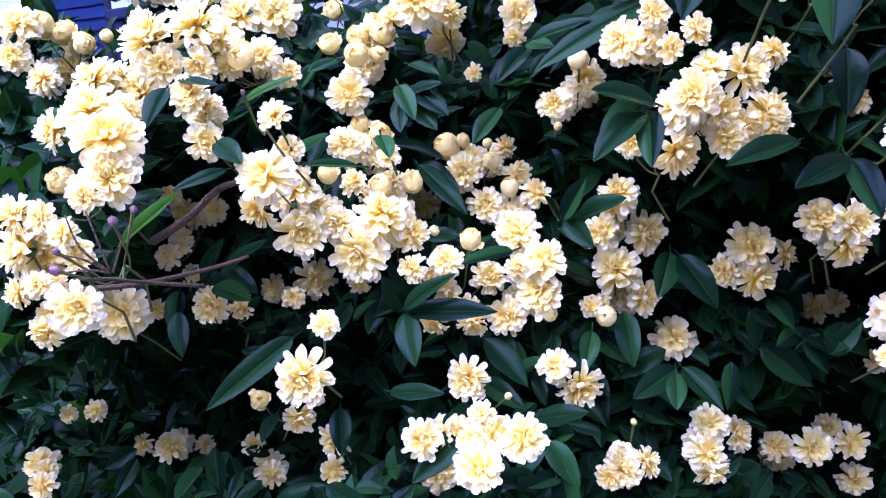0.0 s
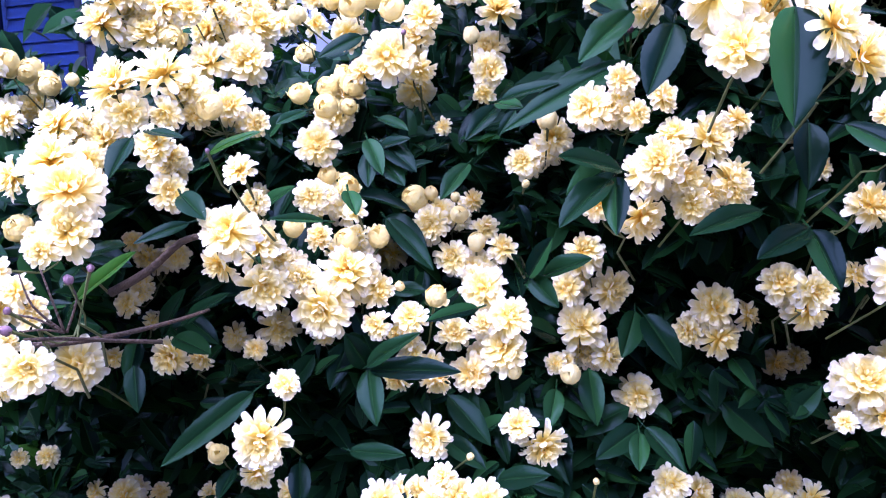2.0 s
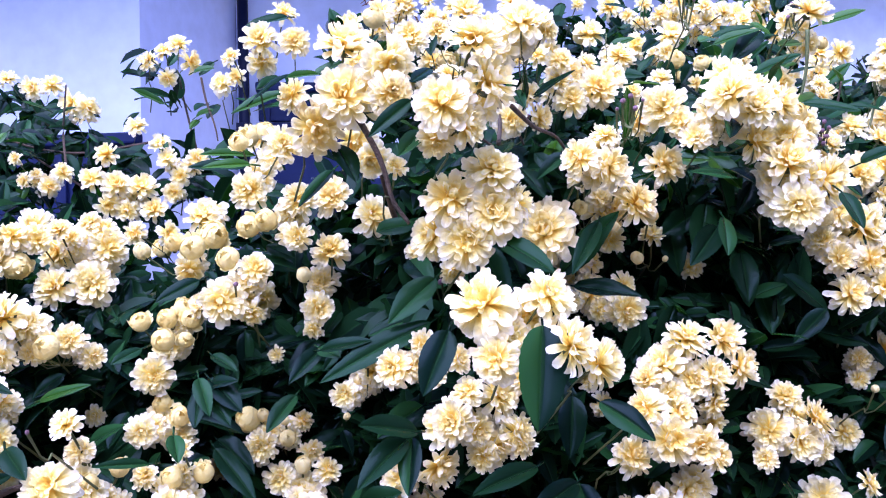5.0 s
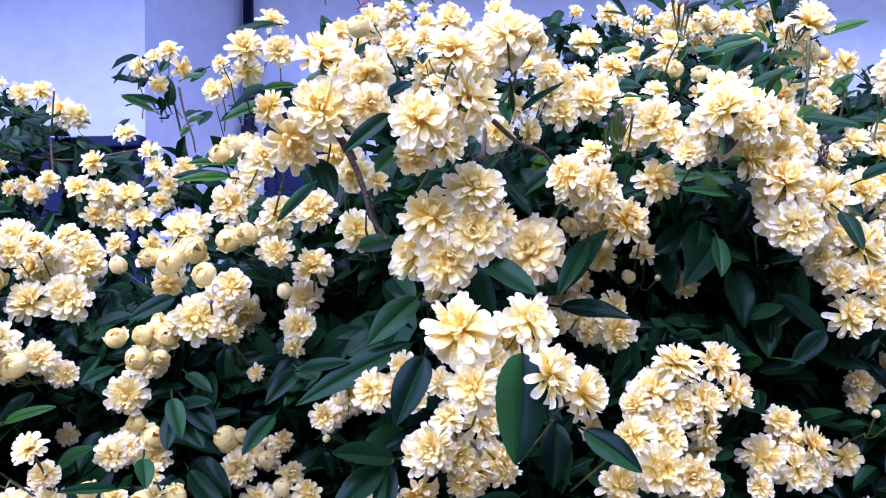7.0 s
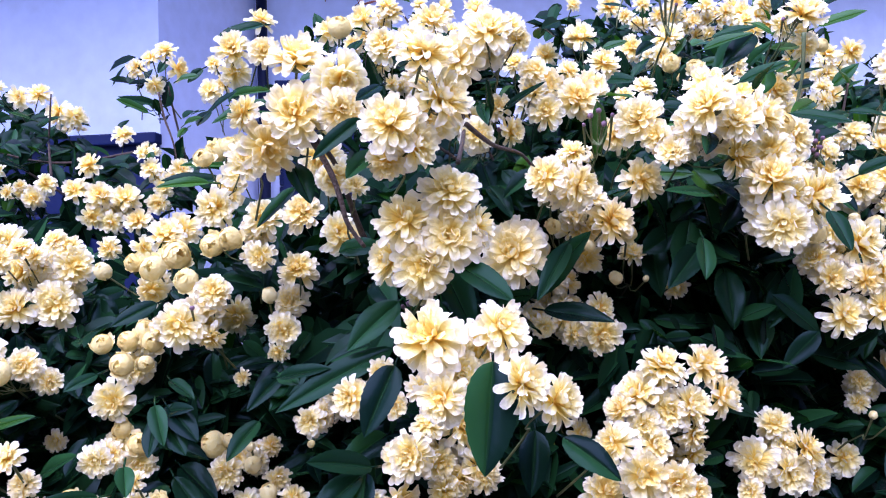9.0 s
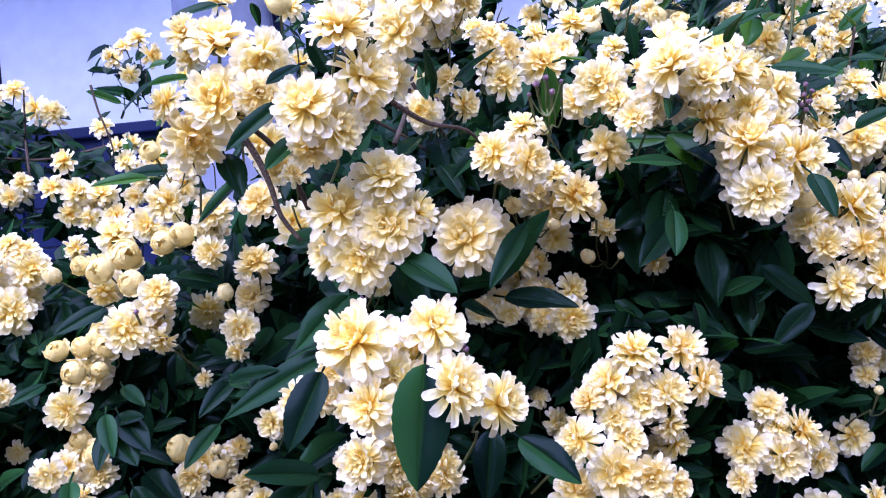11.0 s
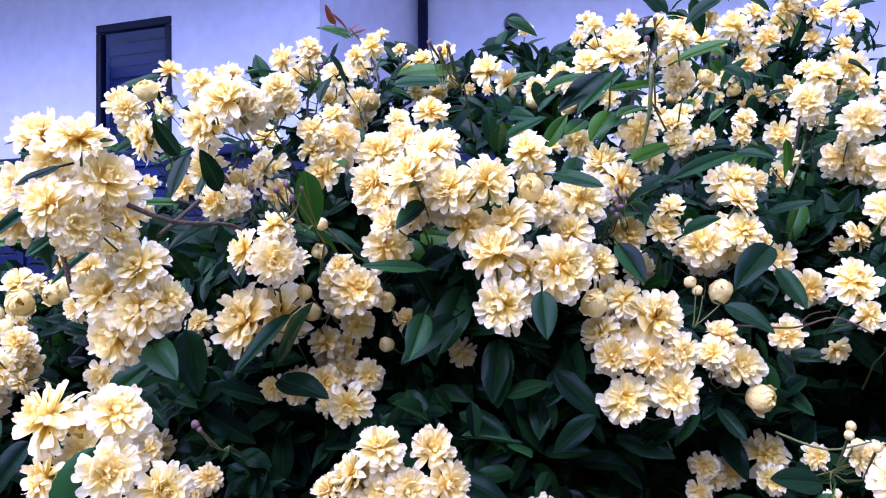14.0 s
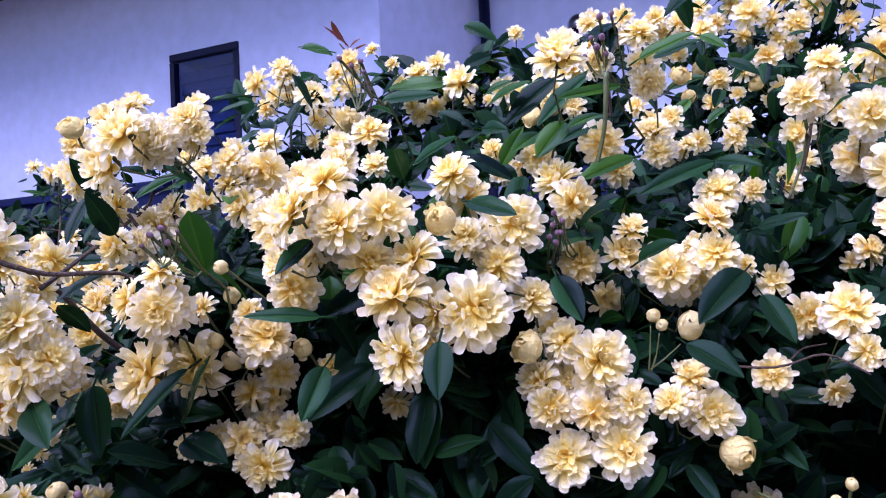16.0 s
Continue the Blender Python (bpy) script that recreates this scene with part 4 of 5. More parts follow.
cluster((0.053, 0.737, 1.595, 28, "f"))
cluster((0.100, 0.514, 1.417, 19, "f"))
cluster((0.112, 0.489, 1.394, 4, "s"), (0.108, 0.489, 1.392, 3, "s"))
cluster((0.075, 0.754, 1.637, 23, "f"), (0.140, 0.716, 1.635, 33, "f"))
cluster((0.110, 0.851, 1.671, 28, "f"), (0.099, 0.852, 1.647, 25, "f"))
cluster((0.101, 0.551, 1.580, 26, "f"))
cluster((0.145, 0.783, 1.625, 34, "f"), (0.138, 0.789, 1.602, 25, "f"), (0.113, 0.778, 1.605, 20, "f"))
cluster((0.161, 0.390, 1.373, 4, "s"), (0.163, 0.391, 1.370, 3, "s"))
cluster((0.129, 0.457, 1.570, 22, "f"), (0.155, 0.461, 1.503, 3, "s"), (0.158, 0.463, 1.499, 3, "s"))
cluster((0.171, 0.471, 1.503, 3, "s"), (0.168, 0.469, 1.510, 4, "s"), (0.161, 0.465, 1.504, 4, "s"))
cluster((0.148, 0.854, 1.711, 20, "fu"), (0.167, 0.864, 1.696, 19, "f"), (0.173, 0.872, 1.676, 22, "f"), (0.186, 0.893, 1.691, 34, "f"), (0.182, 0.880, 1.652, 20, "f"), (0.190, 0.884, 1.642, 25, "f"), (0.206, 0.887, 1.651, 25, "f"), (0.222, 0.889, 1.662, 16, "h"), (0.218, 0.860, 1.690, 27, "f"))
cluster((0.163, 0.460, 1.434, 18, "f"))
cluster((0.230, 0.402, 1.252, 33, "f"))
cluster((0.227, 0.642, 1.025, 31, "f"))
cluster((0.247, 0.520, 1.542, 23, "f"), (0.237, 0.544, 1.559, 18, "f"), (0.233, 0.505, 1.531, 29, "f"))
cluster((0.249, 0.894, 1.667, 8, "b"), (0.242, 0.895, 1.655, 17, "f"), (0.263, 0.899, 1.655, 16, "f"))
cluster((0.249, 0.428, 1.501, 29, "fl"), (0.241, 0.449, 1.496, 22, "f"))
cluster((0.304, 0.546, 1.172, 33, "f"), (0.329, 0.532, 1.169, 33, "f"))
cluster((0.285, 0.684, 1.626, 33, "f"), (0.279, 0.696, 1.625, 17, "h"))
cluster((0.289, 0.848, 1.652, 34, "f"))
cluster((0.311, 0.807, 1.695, 18, "f"))
cluster((0.315, 0.657, 1.564, 18, "f"), (0.322, 0.661, 1.547, 22, "f"), (0.342, 0.663, 1.554, 20, "f"))
cluster((0.372, 0.696, 1.629, 34, "f"), (0.361, 0.684, 1.607, 23, "f"), (0.348, 0.732, 1.628, 30, "f"))
cluster((0.384, 0.476, 1.494, 3, "s"), (0.382, 0.476, 1.488, 3, "s"), (0.388, 0.477, 1.490, 3, "s"), (0.385, 0.477, 1.485, 3, "s"))
cluster((0.377, 0.888, 1.720, 34, "f"))
cluster((0.380, 0.786, 1.689, 21, "f"), (0.364, 0.795, 1.679, 20, "f"), (0.397, 0.783, 1.676, 21, "f"), (0.412, 0.773, 1.688, 23, "f"), (0.430, 0.772, 1.667, 20, "f"), (0.439, 0.764, 1.680, 23, "f"), (0.444, 0.770, 1.652, 20, "f"), (0.458, 0.757, 1.672, 21, "f"))
cluster((0.402, 0.519, 1.263, 25, "f"))
cluster((0.415, 0.547, 1.621, 3, "s"), (0.408, 0.547, 1.620, 4, "s"))
cluster((0.421, 0.482, 1.310, 5, "b"), (0.432, 0.478, 1.306, 5, "b"))
cluster((0.423, 0.663, 1.587, 18, "f"), (0.447, 0.665, 1.577, 20, "f"), (0.466, 0.667, 1.558, 20, "f"))
cluster((0.484, 0.549, 1.328, 30, "f"), (0.460, 0.546, 1.316, 19, "f"), (0.440, 0.524, 1.326, 18, "f"), (0.437, 0.521, 1.311, 16, "f"))
cluster((0.458, 0.888, 1.679, 21, "f"))
cluster((0.476, 0.751, 1.662, 23, "f"))
cluster((0.467, 0.897, 1.636, 16, "h"), (0.489, 0.897, 1.628, 24, "f"))
cluster((0.475, 0.629, 1.517, 34, "f"))
cluster((0.484, 0.969, 1.678, 23, "h"))
cluster((0.490, 0.807, 1.631, 25, "f"))
cluster((0.485, 0.972, 1.746, 27, "f"), (0.468, 0.968, 1.727, 30, "f"), (0.501, 0.966, 1.726, 27, "f"), (0.517, 0.961, 1.741, 24, "f"), (0.531, 0.997, 1.718, 31, "f"))
cluster((0.503, 0.452, 1.304, 6, "b"))
cluster((0.517, 0.412, 1.348, 28, "f"), (0.517, 0.406, 1.329, 21, "f"))
cluster((0.508, 0.464, 1.361, 5, "b"), (0.520, 0.457, 1.356, 5, "b"), (0.522, 0.495, 1.349, 7, "b"), (0.543, 0.488, 1.341, 21, "f"), (0.546, 0.498, 1.354, 7, "b"), (0.523, 0.509, 1.357, 6, "b"), (0.511, 0.496, 1.312, 16, "f"), (0.478, 0.511, 1.322, 18, "f"))
cluster((0.535, 0.545, 1.282, 32, "f"))
cluster((0.557, 0.501, 1.416, 29, "f"))
cluster((0.569, 0.574, 1.493, 28, "f"), (0.575, 0.572, 1.480, 21, "f"))
cluster((0.541, 0.610, 1.593, 23, "f"), (0.522, 0.585, 1.569, 23, "f"), (0.559, 0.584, 1.555, 29, "f"))
cluster((0.524, 0.854, 1.702, 34, "f"), (0.538, 0.865, 1.662, 30, "f"), (0.520, 0.889, 1.655, 24, "f"), (0.530, 0.891, 1.641, 16, "h"), (0.513, 0.894, 1.634, 18, "f"), (0.542, 0.892, 1.625, 18, "f"), (0.553, 0.889, 1.635, 24, "f"), (0.571, 0.887, 1.630, 21, "f"), (0.584, 0.882, 1.642, 24, "f"))
cluster((0.558, 0.515, 1.514, 34, "f"))
cluster((0.561, 0.573, 1.249, 29, "f"), (0.561, 0.584, 1.230, 14, "b"))
cluster((0.591, 0.649, 1.530, 34, "f"))
cluster((0.573, 0.982, 1.751, 34, "f"), (0.554, 0.962, 1.722, 27, "f"), (0.537, 0.955, 1.730, 34, "f"), (0.562, 0.965, 1.703, 24, "f"), (0.573, 0.966, 1.693, 30, "f"), (0.593, 0.953, 1.730, 30, "f"), (0.607, 0.953, 1.719, 27, "f"), (0.601, 0.948, 1.743, 33, "f"), (0.575, 0.931, 1.707, 34, "f"))
cluster((0.574, 0.769, 1.633, 27, "f"), (0.576, 0.772, 1.611, 24, "f"), (0.582, 0.775, 1.589, 27, "f"))
cluster((0.598, 0.885, 1.611, 24, "f"))
cluster((0.612, 0.553, 1.492, 19, "f"), (0.613, 0.553, 1.464, 19, "f"))
cluster((0.614, 0.834, 1.642, 29, "f"), (0.645, 0.848, 1.636, 34, "f"), (0.617, 0.794, 1.640, 34, "f"))
cluster((0.633, 0.637, 1.591, 27, "f"))
cluster((0.617, 0.942, 1.751, 27, "f"), (0.628, 0.945, 1.733, 27, "f"), (0.628, 0.952, 1.708, 30, "f"), (0.659, 0.947, 1.700, 27, "f"), (0.654, 0.952, 1.681, 27, "f"), (0.635, 0.959, 1.672, 24, "fu"), (0.632, 0.964, 1.650, 30, "f"), (0.653, 0.960, 1.647, 33, "f"))
cluster((0.641, 0.745, 1.617, 33, "f"), (0.652, 0.744, 1.597, 27, "f"), (0.653, 0.747, 1.579, 27, "f"))
cluster((0.659, 0.682, 1.361, 34, "f"))
cluster((0.661, 0.985, 1.751, 34, "f"))
cluster((0.704, 0.722, 1.568, 30, "f"))
cluster((0.715, 1.094, 1.770, 34, "f"))
cane(2.4, (0.091, 0.527, 1.425), (0.082, 0.507, 1.442), (0.073, 0.485, 1.468), (0.066, 0.462, 1.485), (0.056, 0.430, 1.495))
cane(2.6, (-0.184, 0.429, 1.260), (-0.159, 0.419, 1.272), (-0.140, 0.416, 1.286), (-0.129, 0.420, 1.289))
cane(1.6, (-0.202, 0.362, 1.246), (-0.176, 0.386, 1.243), (-0.150, 0.419, 1.244), (-0.134, 0.436, 1.247))
cane(1.6, (-0.110, 0.896, 1.514), (-0.125, 0.906, 1.568), (-0.134, 0.907, 1.607), (-0.137, 0.901, 1.631))
cane(1.4, (-0.243, 0.839, 1.520), (-0.250, 0.852, 1.558), (-0.247, 0.848, 1.587), (-0.244, 0.844, 1.610))
cane(1.5, (-0.167, 0.873, 1.552), (-0.234, 0.879, 1.542), (-0.278, 0.865, 1.544), (-0.328, 0.843, 1.559), (-0.362, 0.827, 1.563))
cane(1.4, (-0.228, 0.857, 1.499), (-0.266, 0.863, 1.523), (-0.303, 0.867, 1.547), (-0.337, 0.861, 1.562))
cane(1.8, (0.382, 0.651, 1.516), (0.396, 0.649, 1.544), (0.405, 0.646, 1.568), (0.406, 0.631, 1.593))
cane(1.8, (0.523, 0.707, 1.494), (0.533, 0.704, 1.520), (0.542, 0.699, 1.553), (0.546, 0.694, 1.582))
cane(1.4, (0.093, 0.770, 1.597), (0.088, 0.785, 1.627), (0.096, 0.793, 1.657), (0.109, 0.794, 1.673))
cane(1.6, (0.136, 0.847, 1.634), (0.146, 0.857, 1.656), (0.135, 0.855, 1.691), (0.111, 0.859, 1.722))
cane(1.0, (0.246, 0.820, 1.615), (0.245, 0.816, 1.637), (0.252, 0.814, 1.653))
cane(1.4, (0.136, 0.398, 1.473), (0.143, 0.428, 1.493), (0.148, 0.467, 1.517), (0.152, 0.469, 1.527))
cane(1.2, (0.118, 0.454, 1.498), (0.137, 0.465, 1.488), (0.154, 0.466, 1.476))
cane(1.4, (0.137, 0.366, 1.488), (0.153, 0.383, 1.480), (0.173, 0.411, 1.479), (0.185, 0.424, 1.469))
cane(1.2, (0.148, 0.452, 1.513), (0.158, 0.457, 1.496), (0.165, 0.460, 1.482))
cane(0.8, (0.434, 0.517, 1.413), (0.455, 0.512, 1.417), (0.489, 0.500, 1.417), (0.513, 0.502, 1.423), (0.531, 0.493, 1.414))
cane(0.8, (0.477, 0.497, 1.355), (0.502, 0.486, 1.348), (0.524, 0.478, 1.355), green=True)
cane(0.8, (0.422, 0.570, 1.405), (0.433, 0.582, 1.422), (0.444, 0.582, 1.432), (0.451, 0.582, 1.435))
cane(0.6, (-0.165, 0.337, 1.256), (-0.167, 0.332, 1.273), (-0.170, 0.332, 1.284))
cane(0.6, (-0.165, 0.337, 1.256), (-0.173, 0.329, 1.269), (-0.177, 0.328, 1.283))
cane(0.6, (-0.164, 0.337, 1.256), (-0.158, 0.336, 1.270), (-0.160, 0.336, 1.276))
cane(0.6, (-0.165, 0.337, 1.256), (-0.172, 0.328, 1.264), (-0.181, 0.324, 1.267))
cane(0.6, (-0.165, 0.337, 1.256), (-0.171, 0.329, 1.259), (-0.181, 0.323, 1.259))
cane(1.1, (-0.145, 0.392, 1.239), (-0.159, 0.366, 1.246), (-0.167, 0.339, 1.253), (-0.176, 0.325, 1.256))
cane(1.9, (0.057, 0.411, 1.490), (0.067, 0.410, 1.471), (0.072, 0.410, 1.457), (0.076, 0.410, 1.442), (0.085, 0.410, 1.429))
cane(0.8, (-0.044, 0.492, 1.533), (-0.041, 0.493, 1.517), (-0.036, 0.493, 1.502), (-0.034, 0.493, 1.491))
cane(1.7, (0.411, 0.533, 1.583), (0.410, 0.533, 1.565), (0.408, 0.533, 1.548), (0.402, 0.533, 1.525), green=True)
cane(1.4, (0.528, 0.620, 1.567), (0.529, 0.620, 1.549), (0.524, 0.620, 1.529), (0.516, 0.618, 1.509), green=True)
cane(0.6, (0.506, 0.625, 1.528), (0.512, 0.626, 1.519), (0.519, 0.628, 1.512))
cane(0.5, (0.428, 0.480, 1.418), (0.429, 0.480, 1.427), (0.430, 0.480, 1.441))
cane(0.5, (0.429, 0.480, 1.418), (0.432, 0.481, 1.426), (0.434, 0.481, 1.437))
cane(0.5, (0.429, 0.482, 1.419), (0.436, 0.484, 1.424), (0.444, 0.486, 1.431))
cane(0.6, (0.500, 0.529, 1.417), (0.507, 0.531, 1.423), (0.519, 0.533, 1.425))
cane(0.5, (0.229, 0.478, 1.561), (0.228, 0.477, 1.554), (0.229, 0.478, 1.543))
cane(0.5, (0.248, 0.453, 1.580), (0.245, 0.453, 1.573), (0.243, 0.452, 1.562))
cane(0.5, (0.409, 0.541, 1.583), (0.404, 0.544, 1.586), (0.399, 0.539, 1.595))
cane(0.5, (0.409, 0.541, 1.583), (0.407, 0.545, 1.589), (0.406, 0.540, 1.600))
cane(0.5, (0.409, 0.541, 1.583), (0.409, 0.545, 1.591), (0.409, 0.541, 1.606))
cane(0.5, (0.409, 0.541, 1.583), (0.410, 0.546, 1.587), (0.411, 0.542, 1.596))
cane(0.5, (0.409, 0.541, 1.583), (0.406, 0.545, 1.592), (0.403, 0.540, 1.606))
cluster((0.399, 0.539, 1.595, 3, "s"), (0.406, 0.540, 1.600, 4, "s"), (0.409, 0.541, 1.606, 4, "s"), (0.411, 0.542, 1.596, 3, "s"), (0.403, 0.540, 1.606, 3, "s"))
cane(0.5, (0.283, 0.467, 1.561), (0.279, 0.469, 1.572), (0.275, 0.464, 1.590))
cane(0.5, (0.283, 0.467, 1.561), (0.282, 0.470, 1.570), (0.281, 0.466, 1.586))
cane(0.5, (0.283, 0.467, 1.561), (0.284, 0.471, 1.571), (0.286, 0.467, 1.588))
cane(0.5, (0.283, 0.467, 1.561), (0.286, 0.471, 1.568), (0.288, 0.467, 1.582))
cluster((0.275, 0.464, 1.590, 3, "s"), (0.281, 0.466, 1.586, 3, "s"), (0.286, 0.467, 1.588, 3, "s"), (0.288, 0.467, 1.582, 2, "s"))
cane(0.5, (0.212, 0.390, 1.480), (0.209, 0.394, 1.485), (0.207, 0.389, 1.496))
cane(0.5, (0.212, 0.390, 1.480), (0.212, 0.394, 1.486), (0.212, 0.390, 1.499))
cane(0.5, (0.212, 0.390, 1.480), (0.214, 0.395, 1.483), (0.215, 0.391, 1.492))
cane(0.5, (0.212, 0.390, 1.480), (0.208, 0.393, 1.483), (0.203, 0.388, 1.491))
cane(0.5, (0.212, 0.390, 1.480), (0.216, 0.395, 1.486), (0.220, 0.392, 1.497))
cluster((0.207, 0.389, 1.496, 3, "s"), (0.212, 0.390, 1.499, 3, "s"), (0.215, 0.391, 1.492, 3, "s"), (0.203, 0.388, 1.491, 2, "s"), (0.220, 0.392, 1.497, 2, "s"))
cane(0.5, (0.389, 0.477, 1.480), (0.387, 0.480, 1.487), (0.385, 0.475, 1.500))
cane(0.5, (0.389, 0.477, 1.480), (0.389, 0.480, 1.485), (0.389, 0.476, 1.496))
cane(0.5, (0.389, 0.477, 1.480), (0.387, 0.480, 1.482), (0.386, 0.476, 1.490))
cluster((0.385, 0.475, 1.500, 3, "s"), (0.389, 0.476, 1.496, 3, "s"), (0.386, 0.476, 1.490, 3, "s"))
cluster((0.226, 0.435, 1.189, 31, "f"), (0.257, 0.434, 1.181, 28, "f"), (0.237, 0.434, 1.170, 23, "f"), (0.212, 0.434, 1.167, 12, "f"))
cluster((0.265, 0.438, 1.262, 25, "f"))
cluster((-0.314, 0.551, 1.406, 28, "f"), (-0.318, 0.548, 1.383, 22, "f"))
cluster((-0.235, 0.386, 1.265, 28, "fl"), (-0.238, 0.388, 1.282, 22, "f"), (-0.238, 0.383, 1.243, 16, "f"), (-0.225, 0.381, 1.222, 18, "fd"))
cluster((-0.233, 0.431, 1.297, 18, "h"))
cluster((0.257, 0.431, 1.260, 22, "f"), (0.241, 0.434, 1.250, 30, "f"))
cluster((0.383, 0.487, 1.231, 33, "f"), (0.417, 0.483, 1.242, 19, "f"))

leaf(0.086, 0.400, 1.312, 0.055, 0.381, 1.322, 14, "dark")
leaf(0.080, 0.399, 1.308, 0.052, 0.377, 1.291, 16, "dark")
leaf(0.083, 0.399, 1.309, 0.078, 0.378, 1.284, 13, "dark")
leaf(0.154, 0.400, 1.289, 0.115, 0.379, 1.284, 13, "dark")
leaf(0.177, 0.399, 1.279, 0.145, 0.379, 1.269, 14, "dark")
leaf(0.178, 0.399, 1.278, 0.183, 0.378, 1.253, 20, "dark")
leaf(0.045, 0.475, 1.251, 0.058, 0.461, 1.275, 13, "dark")
leaf(0.054, 0.477, 1.252, 0.080, 0.461, 1.262, 14, "dark")
leaf(0.047, 0.479, 1.251, 0.059, 0.460, 1.236, 18, "dark")
leaf(0.044, 0.484, 1.250, 0.035, 0.468, 1.266, 10, "dark")
leaf(-0.039, 0.492, 1.289, -0.011, 0.471, 1.261, 14, "dark")
leaf(-0.050, 0.441, 1.210, -0.058, 0.425, 1.231, 15, "dark")
leaf(-0.049, 0.433, 1.212, -0.022, 0.419, 1.233, 10, "dark")
leaf(-0.048, 0.437, 1.209, 0.001, 0.421, 1.211, 14, "dark")
leaf(-0.049, 0.438, 1.209, -0.045, 0.417, 1.185, 20, "dark")
leaf(0.014, 0.464, 1.236, -0.015, 0.444, 1.235, 10, "dark")
leaf(-0.135, 0.417, 1.296, -0.156, 0.397, 1.291, 8, "dark")
leaf(-0.180, 0.485, 1.225, -0.163, 0.471, 1.254, 13, "dark")
leaf(-0.157, 0.453, 1.236, -0.127, 0.439, 1.257, 10, "dark")
leaf(-0.166, 0.467, 1.227, -0.140, 0.449, 1.221, 16, "dark")
leaf(-0.177, 0.373, 1.264, -0.141, 0.359, 1.287, 10, "fresh")
leaf(-0.191, 0.474, 1.224, -0.190, 0.453, 1.205, 12, "dark")
leaf(-0.166, 0.429, 1.342, -0.172, 0.409, 1.322, 13, "dark")
leaf(-0.161, 0.433, 1.346, -0.134, 0.415, 1.341, 7, "dark")
leaf(-0.136, 0.411, 1.311, -0.119, 0.392, 1.299, 12, "dark")
leaf(-0.114, 0.477, 1.298, -0.090, 0.462, 1.313, 12, "dark")
leaf(-0.129, 0.441, 1.332, -0.099, 0.425, 1.344, 8, "fresh")
leaf(-0.069, 0.443, 1.292, -0.094, 0.425, 1.298, 7, "dark")
leaf(-0.117, 0.450, 1.196, -0.165, 0.426, 1.165, 15, "dark")
leaf(-0.103, 0.495, 1.137, -0.101, 0.475, 1.115, 17, "dark")
leaf(-0.019, 0.421, 1.145, -0.048, 0.400, 1.127, 16, "dark")
leaf(-0.060, 0.424, 1.168, -0.029, 0.408, 1.170, 10, "dark")
leaf(-0.133, 0.455, 1.149, -0.138, 0.436, 1.139, 14, "dark")
leaf(0.064, 0.522, 1.170, 0.091, 0.502, 1.151, 19, "dark")
leaf(0.060, 0.487, 1.179, 0.053, 0.467, 1.163, 13, "dark")
leaf(0.111, 0.488, 1.152, 0.081, 0.468, 1.142, 16, "dark")
leaf(0.109, 0.481, 1.151, 0.104, 0.461, 1.135, 14, "dark")
leaf(0.113, 0.482, 1.154, 0.131, 0.462, 1.133, 16, "dark")
leaf(0.025, 0.427, 1.133, 0.039, 0.408, 1.115, 19, "dark")
leaf(0.020, 0.436, 1.143, 0.047, 0.420, 1.151, 13, "dark")
leaf(0.116, 0.491, 1.222, 0.132, 0.470, 1.194, 18, "dark")
leaf(0.111, 0.493, 1.224, 0.099, 0.471, 1.202, 16, "dark")
leaf(0.032, 0.456, 1.354, 0.062, 0.440, 1.361, 10, "dark")
leaf(0.032, 0.482, 1.353, 0.012, 0.461, 1.337, 12, "dark")
leaf(0.030, 0.473, 1.354, 0.043, 0.455, 1.350, 10, "dark")
leaf(-0.045, 0.481, 1.331, -0.025, 0.461, 1.311, 16, "dark")
leaf(-0.045, 0.478, 1.331, -0.046, 0.457, 1.311, 12, "dark")
leaf(0.013, 0.503, 1.320, -0.005, 0.482, 1.302, 13, "dark")
leaf(-0.043, 0.482, 1.331, -0.023, 0.466, 1.338, 10, "dark")
leaf(-0.040, 0.492, 1.350, -0.022, 0.473, 1.342, 9, "dark")
leaf(0.142, 0.331, 1.374, 0.135, 0.316, 1.327, 23, "dark")
leaf(0.100, 0.444, 1.370, 0.031, 0.433, 1.342, 16, "dark")
leaf(0.098, 0.345, 1.372, 0.083, 0.330, 1.344, 16, "dark")
leaf(0.172, 0.388, 1.330, 0.166, 0.372, 1.301, 25, "dark")
leaf(0.184, 0.377, 1.328, 0.208, 0.357, 1.313, 18, "dark")
leaf(0.189, 0.438, 1.390, 0.225, 0.417, 1.385, 17, "dark")
leaf(0.183, 0.446, 1.397, 0.214, 0.424, 1.435, 20, "dark")
leaf(0.135, 0.391, 1.417, 0.159, 0.371, 1.402, 19, "dark")
leaf(0.280, 0.419, 1.430, 0.275, 0.402, 1.408, 17, "dark")
leaf(0.315, 0.471, 1.412, 0.315, 0.454, 1.375, 21, "dark")
leaf(0.361, 0.481, 1.399, 0.343, 0.465, 1.374, 20, "dark")
leaf(0.283, 0.410, 1.454, 0.252, 0.395, 1.459, 9, "dark")
leaf(0.044, 0.436, 1.479, 0.056, 0.418, 1.457, 14, "dark")
leaf(0.085, 0.375, 1.493, 0.062, 0.359, 1.474, 9, "dark")
leaf(0.091, 0.385, 1.478, 0.077, 0.369, 1.463, 11, "dark")
leaf(0.158, 0.428, 1.500, 0.155, 0.410, 1.521, 14, "dark")
leaf(0.171, 0.460, 1.513, 0.193, 0.440, 1.528, 8, "dark")
leaf(0.095, 0.371, 1.509, 0.083, 0.354, 1.498, 8, "dark")
leaf(-0.004, 0.428, 1.504, 0.018, 0.408, 1.515, 10, "dark")
leaf(0.035, 0.417, 1.517, 0.018, 0.401, 1.512, 7, "fresh")
